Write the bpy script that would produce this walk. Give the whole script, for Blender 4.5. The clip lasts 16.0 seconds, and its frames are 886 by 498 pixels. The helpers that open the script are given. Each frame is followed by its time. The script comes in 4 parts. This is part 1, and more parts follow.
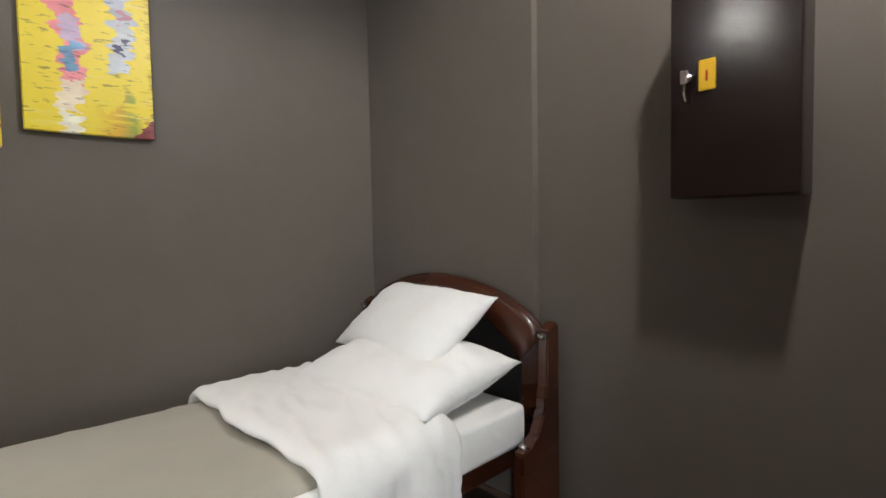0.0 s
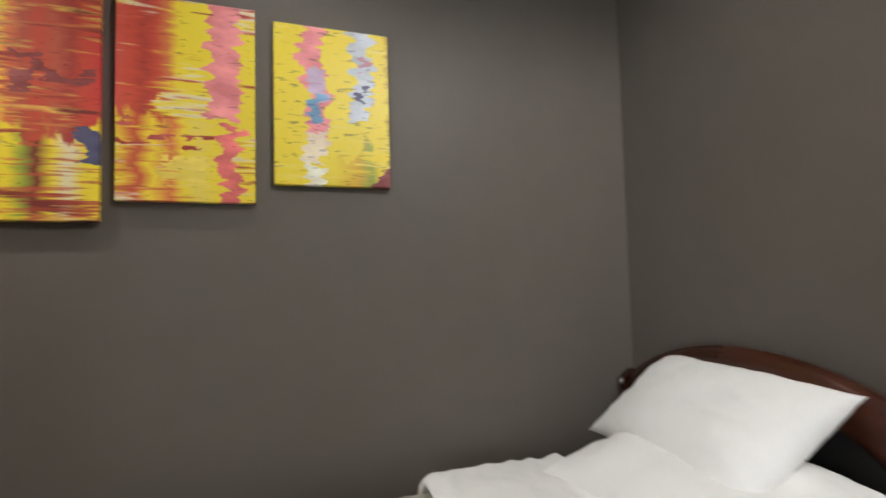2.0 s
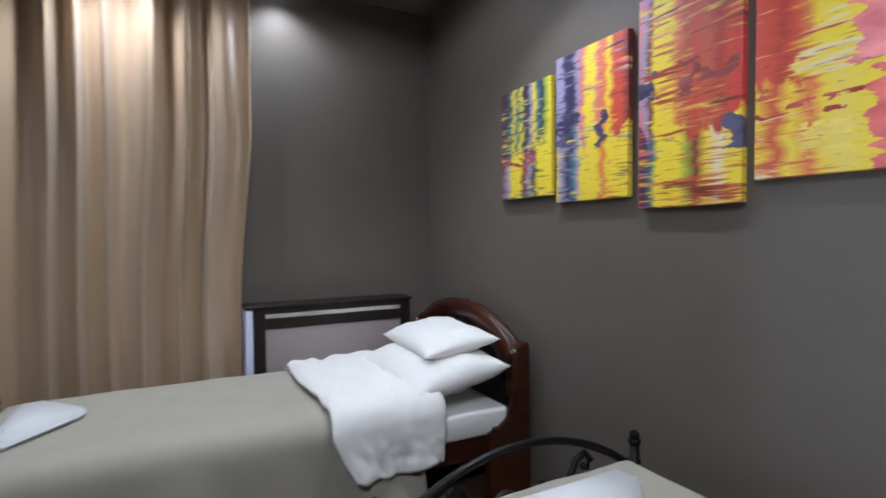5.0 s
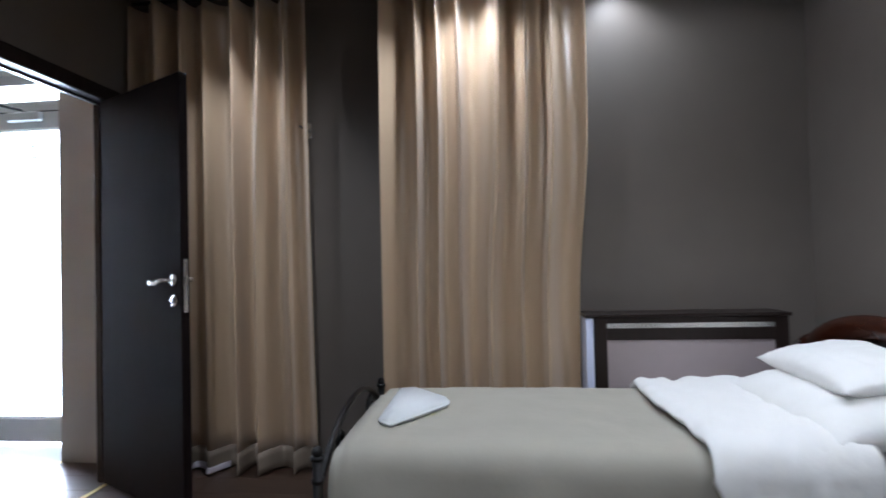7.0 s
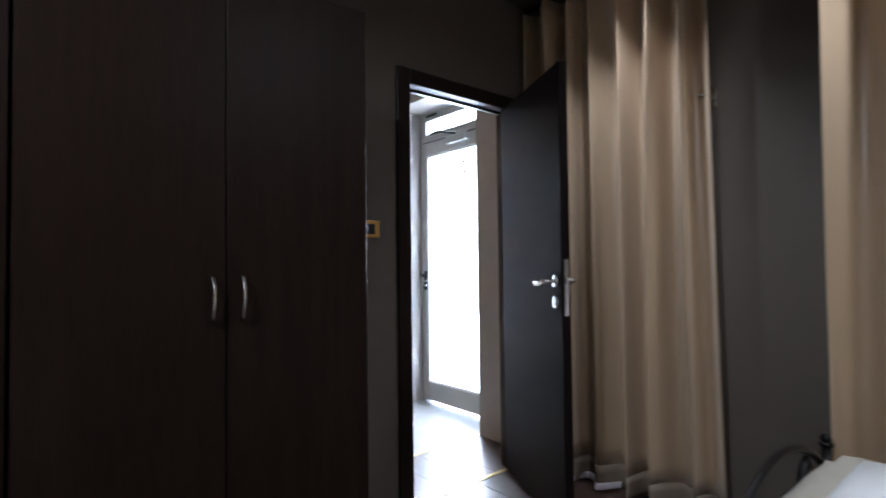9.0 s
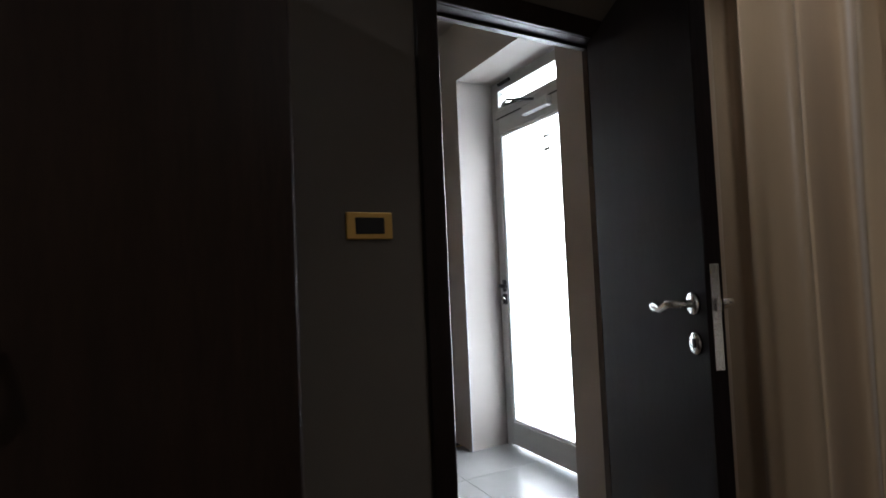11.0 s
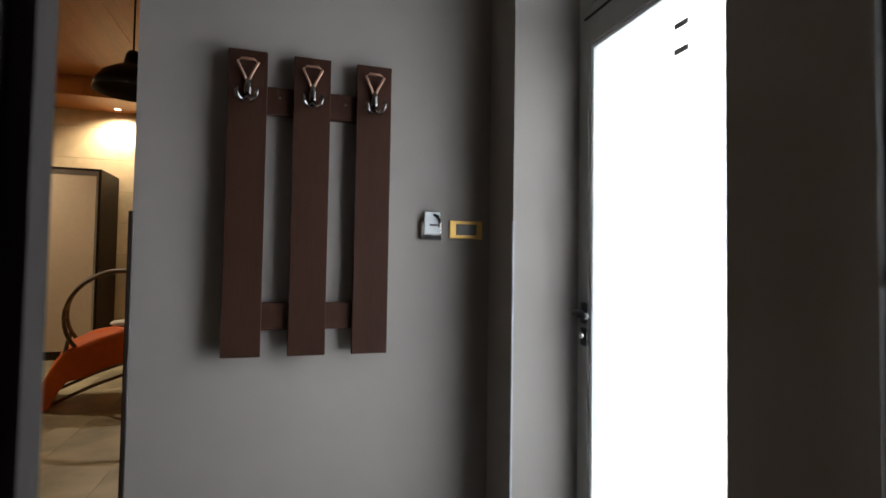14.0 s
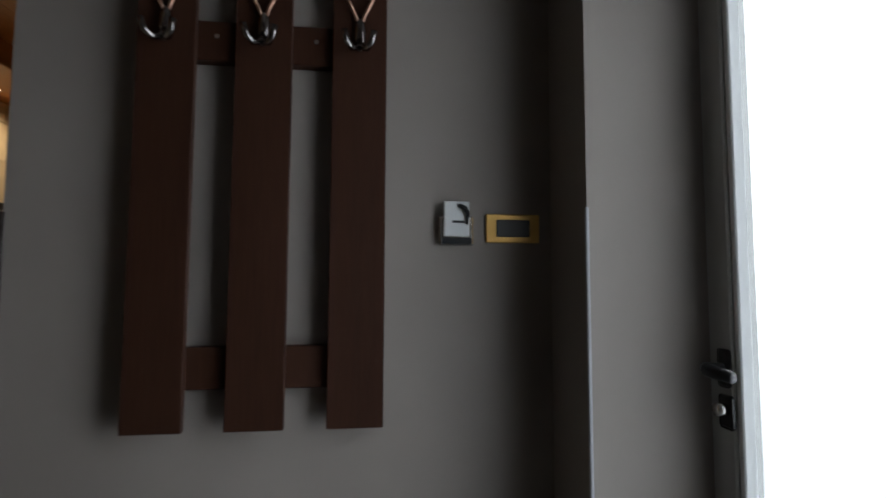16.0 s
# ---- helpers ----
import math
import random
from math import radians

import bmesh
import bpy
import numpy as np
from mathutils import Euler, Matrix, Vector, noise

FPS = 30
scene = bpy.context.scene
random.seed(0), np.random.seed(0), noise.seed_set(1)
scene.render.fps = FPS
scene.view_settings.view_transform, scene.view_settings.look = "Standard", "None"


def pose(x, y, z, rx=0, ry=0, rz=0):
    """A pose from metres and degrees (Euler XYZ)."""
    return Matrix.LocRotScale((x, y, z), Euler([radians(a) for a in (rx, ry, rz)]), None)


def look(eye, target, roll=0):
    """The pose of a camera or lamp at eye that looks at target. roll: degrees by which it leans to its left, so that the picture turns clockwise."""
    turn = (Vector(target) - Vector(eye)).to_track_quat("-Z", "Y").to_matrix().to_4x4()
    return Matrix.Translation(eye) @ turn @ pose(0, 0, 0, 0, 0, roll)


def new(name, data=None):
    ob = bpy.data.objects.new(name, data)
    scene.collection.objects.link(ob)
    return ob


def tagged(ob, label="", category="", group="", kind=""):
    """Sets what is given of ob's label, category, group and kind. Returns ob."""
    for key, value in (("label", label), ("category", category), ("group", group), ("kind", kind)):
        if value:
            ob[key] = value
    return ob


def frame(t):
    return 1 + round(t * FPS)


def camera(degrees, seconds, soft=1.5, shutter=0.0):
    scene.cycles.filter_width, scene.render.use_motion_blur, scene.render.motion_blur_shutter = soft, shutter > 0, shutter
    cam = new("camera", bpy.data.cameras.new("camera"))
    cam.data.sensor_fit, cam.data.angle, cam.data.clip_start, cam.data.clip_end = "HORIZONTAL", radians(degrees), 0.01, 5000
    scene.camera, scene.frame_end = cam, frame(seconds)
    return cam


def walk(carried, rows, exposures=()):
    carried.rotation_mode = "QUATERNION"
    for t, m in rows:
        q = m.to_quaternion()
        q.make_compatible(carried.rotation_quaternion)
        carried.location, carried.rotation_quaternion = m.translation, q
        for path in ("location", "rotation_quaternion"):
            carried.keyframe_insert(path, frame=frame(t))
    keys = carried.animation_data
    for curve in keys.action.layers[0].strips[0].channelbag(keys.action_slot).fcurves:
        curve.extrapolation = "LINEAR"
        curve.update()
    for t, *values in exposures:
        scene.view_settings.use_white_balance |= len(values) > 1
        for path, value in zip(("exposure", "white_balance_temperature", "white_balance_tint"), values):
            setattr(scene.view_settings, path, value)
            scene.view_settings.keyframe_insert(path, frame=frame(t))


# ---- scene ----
cam = camera(81.8, 16.0, soft=1.6, shutter=0.4)
PATH = [
    (0, (2.195, 3.469, 1.135), (0.768, 4.867, 1.033), -1.1),
    (0.5, (2.132, 3.578, 1.138), (0.623, 4.890, 1.091), -1.0),
    (1, (2.072, 3.617, 1.148), (0.439, 4.772, 1.160), -1.1),
    (1.5, (1.973, 3.610, 1.156), (0.217, 4.565, 1.217), -1.2),
    (2, (1.762, 3.622, 1.157), (-0.113, 4.309, 1.264), -1.5),
    (2.5, (1.502, 3.682, 1.172), (-0.475, 3.950, 1.311), -0.9),
    (3, (1.310, 3.715, 1.201), (-0.668, 3.451, 1.333), 0.1),
    (3.5, (1.206, 3.829, 1.207), (-0.553, 2.885, 1.323), 1.9),
    (4, (1.317, 3.909, 1.261), (-0.185, 2.587, 1.263), 0.2),
    (4.5, (1.479, 4.038, 1.263), (0.246, 2.464, 1.215), -0.1),
    (5, (1.544, 4.142, 1.255), (0.615, 2.372, 1.195), -0.4),
    (5.2, (1.556, 4.177, 1.256), (0.753, 2.347, 1.190), -0.3),
    (7.5, (1.702, 3.740, 1.148), (2.213, 1.807, 1.217), -1.4),
    (8, (1.714, 3.642, 1.161), (2.602, 1.851, 1.233), -1.0),
    (8.5, (1.708, 3.536, 1.173), (2.970, 1.986, 1.230), -0.4),
    (9, (1.738, 3.462, 1.179), (3.263, 2.169, 1.234), -0.7),
    (9.5, (1.868, 3.365, 1.163), (3.546, 2.278, 1.228), -0.5),
    (12, (2.678, 2.294, 1.226), (4.448, 1.367, 1.318), -2.4),
    (12.5, (2.871, 2.124, 1.223), (4.662, 1.240, 1.334), -1.8),
    (13, (3.059, 1.965, 1.239), (4.909, 1.211, 1.328), -0.7),
    (13.5, (3.209, 1.848, 1.273), (5.113, 1.235, 1.308), 0.3),
    (14, (3.480, 1.824, 1.242), (5.391, 1.238, 1.311), 0.9),
    (14.5, (3.683, 1.795, 1.277), (5.613, 1.274, 1.336), 1.0),
    (15, (3.865, 1.670, 1.266), (5.836, 1.348, 1.361), 0.6),
    (15.5, (4.058, 1.522, 1.241), (6.049, 1.394, 1.389), 0.8),
    (16, (4.181, 1.457, 1.245), (6.161, 1.209, 1.390), 0.1),
]
walk(cam, [(t, look(eye, target, roll)) for t, eye, target, roll in PATH],
     exposures=[(0, 0.13, 6600, 10), (3, 0.02, 6500, 10), (4.5, 0.08, 5850, 10), (5.2, 0.14, 5500, 10), (7.5, 0.17, 5450, 10), (9.5, -0.12, 5700, 10), (12, -1.5, 6450, 10), (13, -1.68, 6450, 10),
                (14.5, -2.58, 6500, 10), (15.5, -3.12, 6500, 10), (16, -3.35, 6500, 10)])

# ---- world and light ----
world = bpy.data.worlds.new("sky")
scene.world = world
world.use_nodes = True
wn = world.node_tree.nodes
sky = wn.new("ShaderNodeTexSky")
sky.sky_type, sky.sun_disc = "NISHITA", False
sky.sun_elevation, sky.sun_rotation = radians(40), radians(120)
world.node_tree.links.new(sky.outputs[0], wn["Background"].inputs[0])
wn["Background"].inputs[1].default_value = 0.12

CEIL = 2.72
SPOTS = [(0.5, 2.45)]
WEAK = [(0.5, 3.65)]
CURTAINS = [(1.80, 1.37)]
BROAD = [(2.08, 4.59)]
DIM = [(0.98, 1.16)]
NARROW = [(2.98, 1.42)]
WIDE = [(0.92, 1.97)]
SPOT_W = 58.0


def spot(name, at, watts, angle=130, blend=0.8, colour=(1.0, 0.988, 0.972)):
    la = bpy.data.lights.new(name, "SPOT")
    la.energy, la.spot_size, la.spot_blend, la.shadow_soft_size, la.color = watts, radians(angle), blend, 0.03, colour
    ob = new(name, la)
    ob.location = at
    return ob


def area(name, at, target, w, h, watts, colour=(0.84, 0.92, 1.0)):
    la = bpy.data.lights.new(name, "AREA")
    la.shape, la.size, la.size_y, la.energy, la.color = "RECTANGLE", w, h, watts, colour
    ob = new(name, la)
    ob.matrix_world = look(at, target)
    return ob


for sx, sy in SPOTS:
    spot("downlight_beam", (sx, sy, CEIL - 0.05), SPOT_W, 108)
for sx, sy in WEAK:
    spot("downlight_beam", (sx, sy, CEIL - 0.05), SPOT_W * 0.24, 125)
for sx, sy in DIM:
    spot("downlight_beam", (sx, sy, CEIL - 0.05), SPOT_W * 0.29, 125)
for sx, sy in CURTAINS:
    spot("downlight_beam", (sx, sy, CEIL - 0.05), SPOT_W * 0.62, 130)
for sx, sy in NARROW:
    spot("downlight_beam", (sx, sy, CEIL - 0.05), SPOT_W * 0.66, 92, 0.9)
for sx, sy in BROAD:
    spot("downlight_beam", (sx, sy, CEIL - 0.05), SPOT_W * 1.75, 168, 0.35).data.shadow_soft_size = 0.055
for sx, sy in WIDE:
    spot("downlight_beam", (sx, sy, CEIL - 0.05), SPOT_W * 0.31, 174, 0.3)
day = area("door_daylight", (4.76, 0.62, 1.28), (4.76, 3.0, 1.28), 1.3, 2.64, 320)
day.data.spread = radians(160)

# ---- materials ----
def mat(name, base, rough=0.6, metal=0.0, var=0.12, scale=18.0, bump=0.1, bscale=120.0, coat=0.0, stretch=(1, 1, 1), dist=0.004, sheen=0.0, spec=0.5, rand=0.0):
    m = bpy.data.materials.new(name)
    m.use_nodes = True
    nt = m.node_tree
    n, l = nt.nodes, nt.links
    b = n["Principled BSDF"]
    tc, mp = n.new("ShaderNodeTexCoord"), n.new("ShaderNodeMapping")
    mp.inputs["Scale"].default_value = stretch
    l.new(tc.outputs["Object"], mp.inputs[0])
    a, f = n.new("ShaderNodeTexNoise"), n.new("ShaderNodeTexNoise")
    a.inputs["Scale"].default_value, a.inputs["Detail"].default_value = scale, 5
    f.inputs["Scale"].default_value, f.inputs["Detail"].default_value = scale * 0.13, 3
    oi = n.new("ShaderNodeObjectInfo")
    for q in (a, f):
        l.new(mp.outputs[0], q.inputs["Vector"])
    add = n.new("ShaderNodeMath")
    l.new(a.outputs["Fac"], add.inputs[0]), l.new(f.outputs["Fac"], add.inputs[1])
    rg = n.new("ShaderNodeMapRange")
    rg.inputs["From Min"].default_value, rg.inputs["From Max"].default_value = 0.6, 1.4
    rg.inputs["To Min"].default_value, rg.inputs["To Max"].default_value = 1 - var, 1 + var
    l.new(add.outputs[0], rg.inputs["Value"])
    mul = n.new("ShaderNodeVectorMath")
    mul.operation = "SCALE"
    mul.inputs[0].default_value = base
    if rand:
        rm, pr = n.new("ShaderNodeMapRange"), n.new("ShaderNodeMath")
        rm.inputs["To Min"].default_value, rm.inputs["To Max"].default_value = 1 - rand, 1 + rand
        pr.operation = "MULTIPLY"
        l.new(oi.outputs["Random"], rm.inputs["Value"])
        l.new(rg.outputs[0], pr.inputs[0]), l.new(rm.outputs[0], pr.inputs[1])
        l.new(pr.outputs[0], mul.inputs["Scale"])
    else:
        l.new(rg.outputs[0], mul.inputs["Scale"])
    l.new(mul.outputs[0], b.inputs["Base Color"])
    rr = n.new("ShaderNodeMapRange")
    rr.inputs["To Min"].default_value, rr.inputs["To Max"].default_value = rough * 0.85, min(1, rough * 1.15)
    l.new(f.outputs["Fac"], rr.inputs["Value"])
    l.new(rr.outputs[0], b.inputs["Roughness"])
    b.inputs["Metallic"].default_value = metal
    b.inputs["Specular IOR Level"].default_value = spec
    b.inputs["Coat Weight"].default_value = coat
    b.inputs["Sheen Weight"].default_value = sheen
    if bump:
        g, bp = n.new("ShaderNodeTexNoise"), n.new("ShaderNodeBump")
        g.inputs["Scale"].default_value, g.inputs["Detail"].default_value = bscale, 4
        l.new(mp.outputs[0], g.inputs["Vector"])
        bp.inputs["Strength"].default_value, bp.inputs["Distance"].default_value = bump, dist
        l.new(g.outputs["Fac"], bp.inputs["Height"])
        l.new(bp.outputs[0], b.inputs["Normal"])
    return m


def glow(name, colour, strength):
    m = bpy.data.materials.new(name)
    m.use_nodes = True
    b = m.node_tree.nodes["Principled BSDF"]
    b.inputs["Base Color"].default_value = (*colour, 1)
    b.inputs["Emission Color"].default_value = (*colour, 1)
    b.inputs["Emission Strength"].default_value = strength
    return m


WALL = mat("taupe_wall_paint", (0.134, 0.115, 0.098), 0.5, spec=0.35, var=0.06, scale=6, bump=0.12, bscale=260, dist=0.002)
HALLWALL = mat("grey_taupe_wall_paint", (0.240, 0.214, 0.196), 0.6, var=0.04, scale=6, bump=0.1, bscale=260, dist=0.002)
CEILM = mat("dark_ceiling_paint", (0.13, 0.10, 0.085), 0.7, var=0.06)
WENGE = mat("wenge_veneer", (0.0175, 0.0095, 0.0066), 0.42, spec=0.14, var=0.4, scale=30, bump=0.08, bscale=90, stretch=(6, 6, 0.5))
DOORWOOD = mat("dark_door_veneer", (0.0110, 0.0074, 0.0072), 0.5, spec=0.04, var=0.4, scale=30, bump=0.08, bscale=90, stretch=(6, 6, 0.5))
WENGE_B = mat("wenge_frame", (0.019, 0.0125, 0.0105), 0.36, spec=0.22, var=0.3, scale=30, bump=0.08, bscale=90, stretch=(6, 6, 0.5))
LOCKER = mat("glossy_espresso_lacquer", (0.016, 0.0085, 0.0075), 0.17, var=0.25, scale=12, bump=0.07, bscale=150, dist=0.002, spec=0.55)
MAHOG = mat("mahogany_lacquer", (0.050, 0.0135, 0.0058), 0.28, var=0.45, scale=9, bump=0.05, coat=0.2, stretch=(1, 1, 3))
BLACKPAD = mat("black_leather", (0.008, 0.007, 0.007), 0.5, var=0.2, bump=0.3, bscale=300)
LINEN = mat("white_cotton", (0.89, 0.88, 0.85), 0.85, var=0.03, scale=10, bump=0.35, bscale=14, dist=0.012, sheen=0.2)
TOWEL = mat("white_terry", (0.83, 0.85, 0.86), 0.95, var=0.03, bump=0.6, bscale=420, dist=0.004, sheen=0.3)
KHAKI = mat("khaki_bedspread_cloth", (0.395, 0.370, 0.305), 0.9, var=0.05, scale=8, bump=0.3, bscale=10, dist=0.01, sheen=0.15)
CURTAIN = mat("beige_satin_curtain", (0.49, 0.36, 0.230), 0.33, var=0.10, scale=7, bump=0.1, bscale=300, sheen=0.3, spec=1.0, stretch=(3, 3, 0.2))
HEM = mat("curtain_hem_cloth", (0.25, 0.20, 0.15), 0.6, var=0.08, scale=7, bump=0.1, bscale=300)
LINING = mat("white_curtain_lining", (0.72, 0.66, 0.72), 0.8, var=0.04)
IRON = mat("wrought_iron", (0.012, 0.011, 0.011), 0.38, metal=0.6, var=0.3, scale=40, bump=0.5, bscale=70)
CHROME = mat("brushed_steel", (0.62, 0.60, 0.57), 0.25, metal=1.0, var=0.08)
BEAD = mat("dull_zinc", (0.36, 0.37, 0.40), 0.6, metal=0.4, var=0.1, bump=0)
BRASS = mat("brass_trim", (0.55, 0.42, 0.16), 0.35, metal=0.7, var=0.1)
GOLD = mat("gold_switch_plate", (0.74, 0.46, 0.14), 0.35, metal=0.6, var=0.06, bump=0)
DARKPLASTIC = mat("dark_switch_plastic", (0.012, 0.013, 0.016), 0.3, var=0.05, bump=0)
WHITEPLASTIC = mat("white_plastic", (0.72, 0.75, 0.76), 0.35, var=0.04, bump=0)
YELLOW = mat("yellow_tag_plastic", (0.85, 0.52, 0.02), 0.4, var=0.05, bump=0)
MAUVE = mat("pale_mauve_laminate", (0.34, 0.285, 0.285), 0.5, var=0.04)
# white side board; the blue in its colour stands for daylight from the doorway
DAYLIT_SIDE = mat("daylight_tinted_side_laminate", (0.70, 0.75, 0.95), 0.3, var=0.04)
WHITEFRAME = mat("grey_white_door_profile", (0.36, 0.37, 0.365), 0.4, var=0.04, bump=0)
BLACKM = mat("black_hardware", (0.01, 0.01, 0.011), 0.35, metal=0.3, var=0.1, bump=0)
RACK = mat("chocolate_laminate", (0.031, 0.0118, 0.0066), 0.55, spec=0.16, var=0.22, scale=26, bump=0.06, bscale=80, stretch=(5, 5, 0.4))
PLANK = mat("dark_parquet", (0.058, 0.035, 0.024), 0.34, var=0.4, scale=14, bump=0.08, bscale=70, stretch=(0.5, 4, 1), coat=0.06, rand=0.22)
TILE = mat("pale_grey_tile", (0.16, 0.157, 0.153), 0.34, var=0.3, scale=4, bump=0.04)
STONE = mat("beige_stone_tile", (0.38, 0.345, 0.235), 0.35, rand=0.12, var=0.6, scale=3.2, bump=0.05)
STONEWALL = mat("beige_stone_wall", (0.54, 0.43, 0.28), 0.55, rand=0.07, var=0.16, scale=7, bump=0.1)
STONEJOINT = mat("beige_joint", (0.30, 0.24, 0.165), 0.8, var=0.1)
GROUT = mat("grout", (0.07, 0.055, 0.045), 0.9, var=0.1)
LOBWOOD = mat("orange_brown_wood", (0.30, 0.115, 0.030), 0.4, var=0.25, scale=9, bump=0.05, stretch=(0.6, 6, 1))
CREAM = mat("cream_sliding_door", (0.56, 0.47, 0.36), 0.5, var=0.05)
ORANGE = mat("orange_cloth", (0.62, 0.11, 0.008), 0.9, var=0.12, bump=0.3, bscale=30)
RATTAN = mat("rattan_cane", (0.14, 0.085, 0.045), 0.5, var=0.35, scale=40, bump=0.4)
CANVASEDGE = mat("canvas_edge", (0.08, 0.06, 0.05), 0.8)
LAMPGLOW = glow("lamp_glow", (1.0, 0.93, 0.82), 14)
LOBGLOW = glow("lobby_lamp_glow", (1.0, 0.85, 0.6), 90)
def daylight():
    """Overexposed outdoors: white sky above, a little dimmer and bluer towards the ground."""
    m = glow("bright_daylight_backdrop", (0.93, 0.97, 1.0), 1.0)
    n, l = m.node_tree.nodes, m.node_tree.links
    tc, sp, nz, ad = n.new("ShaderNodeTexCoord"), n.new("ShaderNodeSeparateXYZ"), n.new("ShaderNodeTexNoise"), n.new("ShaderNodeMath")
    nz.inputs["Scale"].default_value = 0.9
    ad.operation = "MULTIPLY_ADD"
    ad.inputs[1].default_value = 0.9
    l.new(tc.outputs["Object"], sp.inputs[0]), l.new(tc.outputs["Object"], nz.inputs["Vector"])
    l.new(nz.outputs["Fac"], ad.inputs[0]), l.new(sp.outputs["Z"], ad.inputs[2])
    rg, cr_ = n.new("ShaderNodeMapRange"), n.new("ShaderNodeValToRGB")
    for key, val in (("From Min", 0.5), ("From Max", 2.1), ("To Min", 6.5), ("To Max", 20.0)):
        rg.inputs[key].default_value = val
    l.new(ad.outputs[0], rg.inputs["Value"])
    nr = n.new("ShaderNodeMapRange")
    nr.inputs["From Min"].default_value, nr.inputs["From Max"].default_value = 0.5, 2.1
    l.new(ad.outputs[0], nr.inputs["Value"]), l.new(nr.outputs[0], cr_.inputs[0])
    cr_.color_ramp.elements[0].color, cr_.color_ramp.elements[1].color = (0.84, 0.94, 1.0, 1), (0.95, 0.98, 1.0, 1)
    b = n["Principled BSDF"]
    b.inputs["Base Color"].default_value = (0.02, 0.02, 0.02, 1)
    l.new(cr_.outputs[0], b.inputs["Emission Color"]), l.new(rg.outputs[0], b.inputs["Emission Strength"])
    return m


DAYLIGHT = daylight()
HOOK = mat("dark_nickel", (0.26, 0.24, 0.235), 0.2, metal=1.0, var=0.2)


def glass_mat():
    m = bpy.data.materials.new("door_glass")
    m.use_nodes = True
    b = m.node_tree.nodes["Principled BSDF"]
    b.inputs["Transmission Weight"].default_value, b.inputs["Roughness"].default_value, b.inputs["IOR"].default_value = 1.0, 0.02, 1.45
    return m


GLASS = glass_mat()


# ---- mesh helpers ----
def box(bm, x0, x1, y0, y1, z0, z1, bevel=0.0, seg=1):
    r = bmesh.ops.create_cube(bm, size=1.0)
    for v in r["verts"]:
        v.co = Vector(((x0 + x1) / 2 + v.co.x * (x1 - x0), (y0 + y1) / 2 + v.co.y * (y1 - y0), (z0 + z1) / 2 + v.co.z * (z1 - z0)))
    if bevel:
        ed = list({e for v in r["verts"] for e in v.link_edges})
        bmesh.ops.bevel(bm, geom=ed, offset=bevel, segments=seg, affect="EDGES", profile=0.5)
    return bm


def B(x0, x1, y0, y1, z0, z1, bevel=0.0, seg=1):
    return box(bmesh.new(), x0, x1, y0, y1, z0, z1, bevel, seg)


def cyl(bm, a, b, r0, r1=None, n=14):
    a, b = Vector(a), Vector(b)
    r1 = r0 if r1 is None else r1
    m = Matrix.Translation((a + b) / 2) @ (b - a).to_track_quat("Z", "Y").to_matrix().to_4x4()
    bmesh.ops.create_cone(bm, cap_ends=True, segments=n, radius1=r0, radius2=r1, depth=(b - a).length, matrix=m)
    return bm


def tube(bm, pts, r, n=8):
    pts = [Vector(p) for p in pts]
    rings = []
    for i, p in enumerate(pts):
        d = (pts[min(i + 1, len(pts) - 1)] - pts[max(i - 1, 0)]).normalized()
        q = d.to_track_quat("Z", "Y")
        rr = r[i] if isinstance(r, (list, tuple)) else r
        rings.append([bm.verts.new(p + q @ Vector((rr * math.cos(k * math.tau / n), rr * math.sin(k * math.tau / n), 0))) for k in range(n)])
    for a, b in zip(rings, rings[1:]):
        for k in range(n):
            bm.faces.new((a[k], a[(k + 1) % n], b[(k + 1) % n], b[k]))
    bm.faces.new(rings[0][::-1]), bm.faces.new(rings[-1])
    return bm


def prism(bm, outline, d0, d1, axis="y"):
    def place(p, d):
        return Vector((p[0], d, p[1])) if axis == "y" else (Vector((d, p[0], p[1])) if axis == "x" else Vector((p[0], p[1], d)))
    lo, hi = [bm.verts.new(place(p, d0)) for p in outline], [bm.verts.new(place(p, d1)) for p in outline]
    n = len(outline)
    for k in range(n):
        bm.faces.new((lo[k], lo[(k + 1) % n], hi[(k + 1) % n], hi[k]))
    bm.faces.new(lo[::-1]), bm.faces.new(hi)
    bmesh.ops.recalc_face_normals(bm, faces=bm.faces)
    return bm


def surf(bm, fn, nu, nv):
    g = [[bm.verts.new(fn(i / nu, j / nv)) for j in range(nv + 1)] for i in range(nu + 1)]
    for i in range(nu):
        for j in range(nv):
            bm.faces.new((g[i][j], g[i + 1][j], g[i + 1][j + 1], g[i][j + 1]))
    bmesh.ops.recalc_face_normals(bm, faces=bm.faces)
    return bm


def ob_of(name, bm, material, smooth=False):
    me = bpy.data.meshes.new(name)
    bm.to_mesh(me)
    bm.free()
    me.materials.append(material)
    if smooth:
        for p in me.polygons:
            p.use_smooth = True
    return new(name, me)


def part(name, bm, material, parent, label="", smooth=False):
    ob = ob_of(name, bm, material, smooth)
    ob.parent = parent
    return tagged(ob, label) if label else ob


def thing(name, label, category, group="", kind="", at=(0, 0, 0)):
    e = new(name)
    e.empty_display_size = 0.1
    e.location = at
    return tagged(e, label, category, group, kind)


def solid(name, bm, material, label, category, group="", kind="", smooth=False):
    return tagged(ob_of(name, bm, material, smooth), label, category, group, kind)


def cloth(ob, thick):
    s = ob.modifiers.new("thickness", "SOLIDIFY")
    s.thickness, s.offset = thick, 0
    return ob


# ---- bedroom shell ----
XE, YS, YN = 3.752, 1.0, 5.10
DY0, DY1, DZ = 1.25, 1.966, 2.063
TH = 0.08

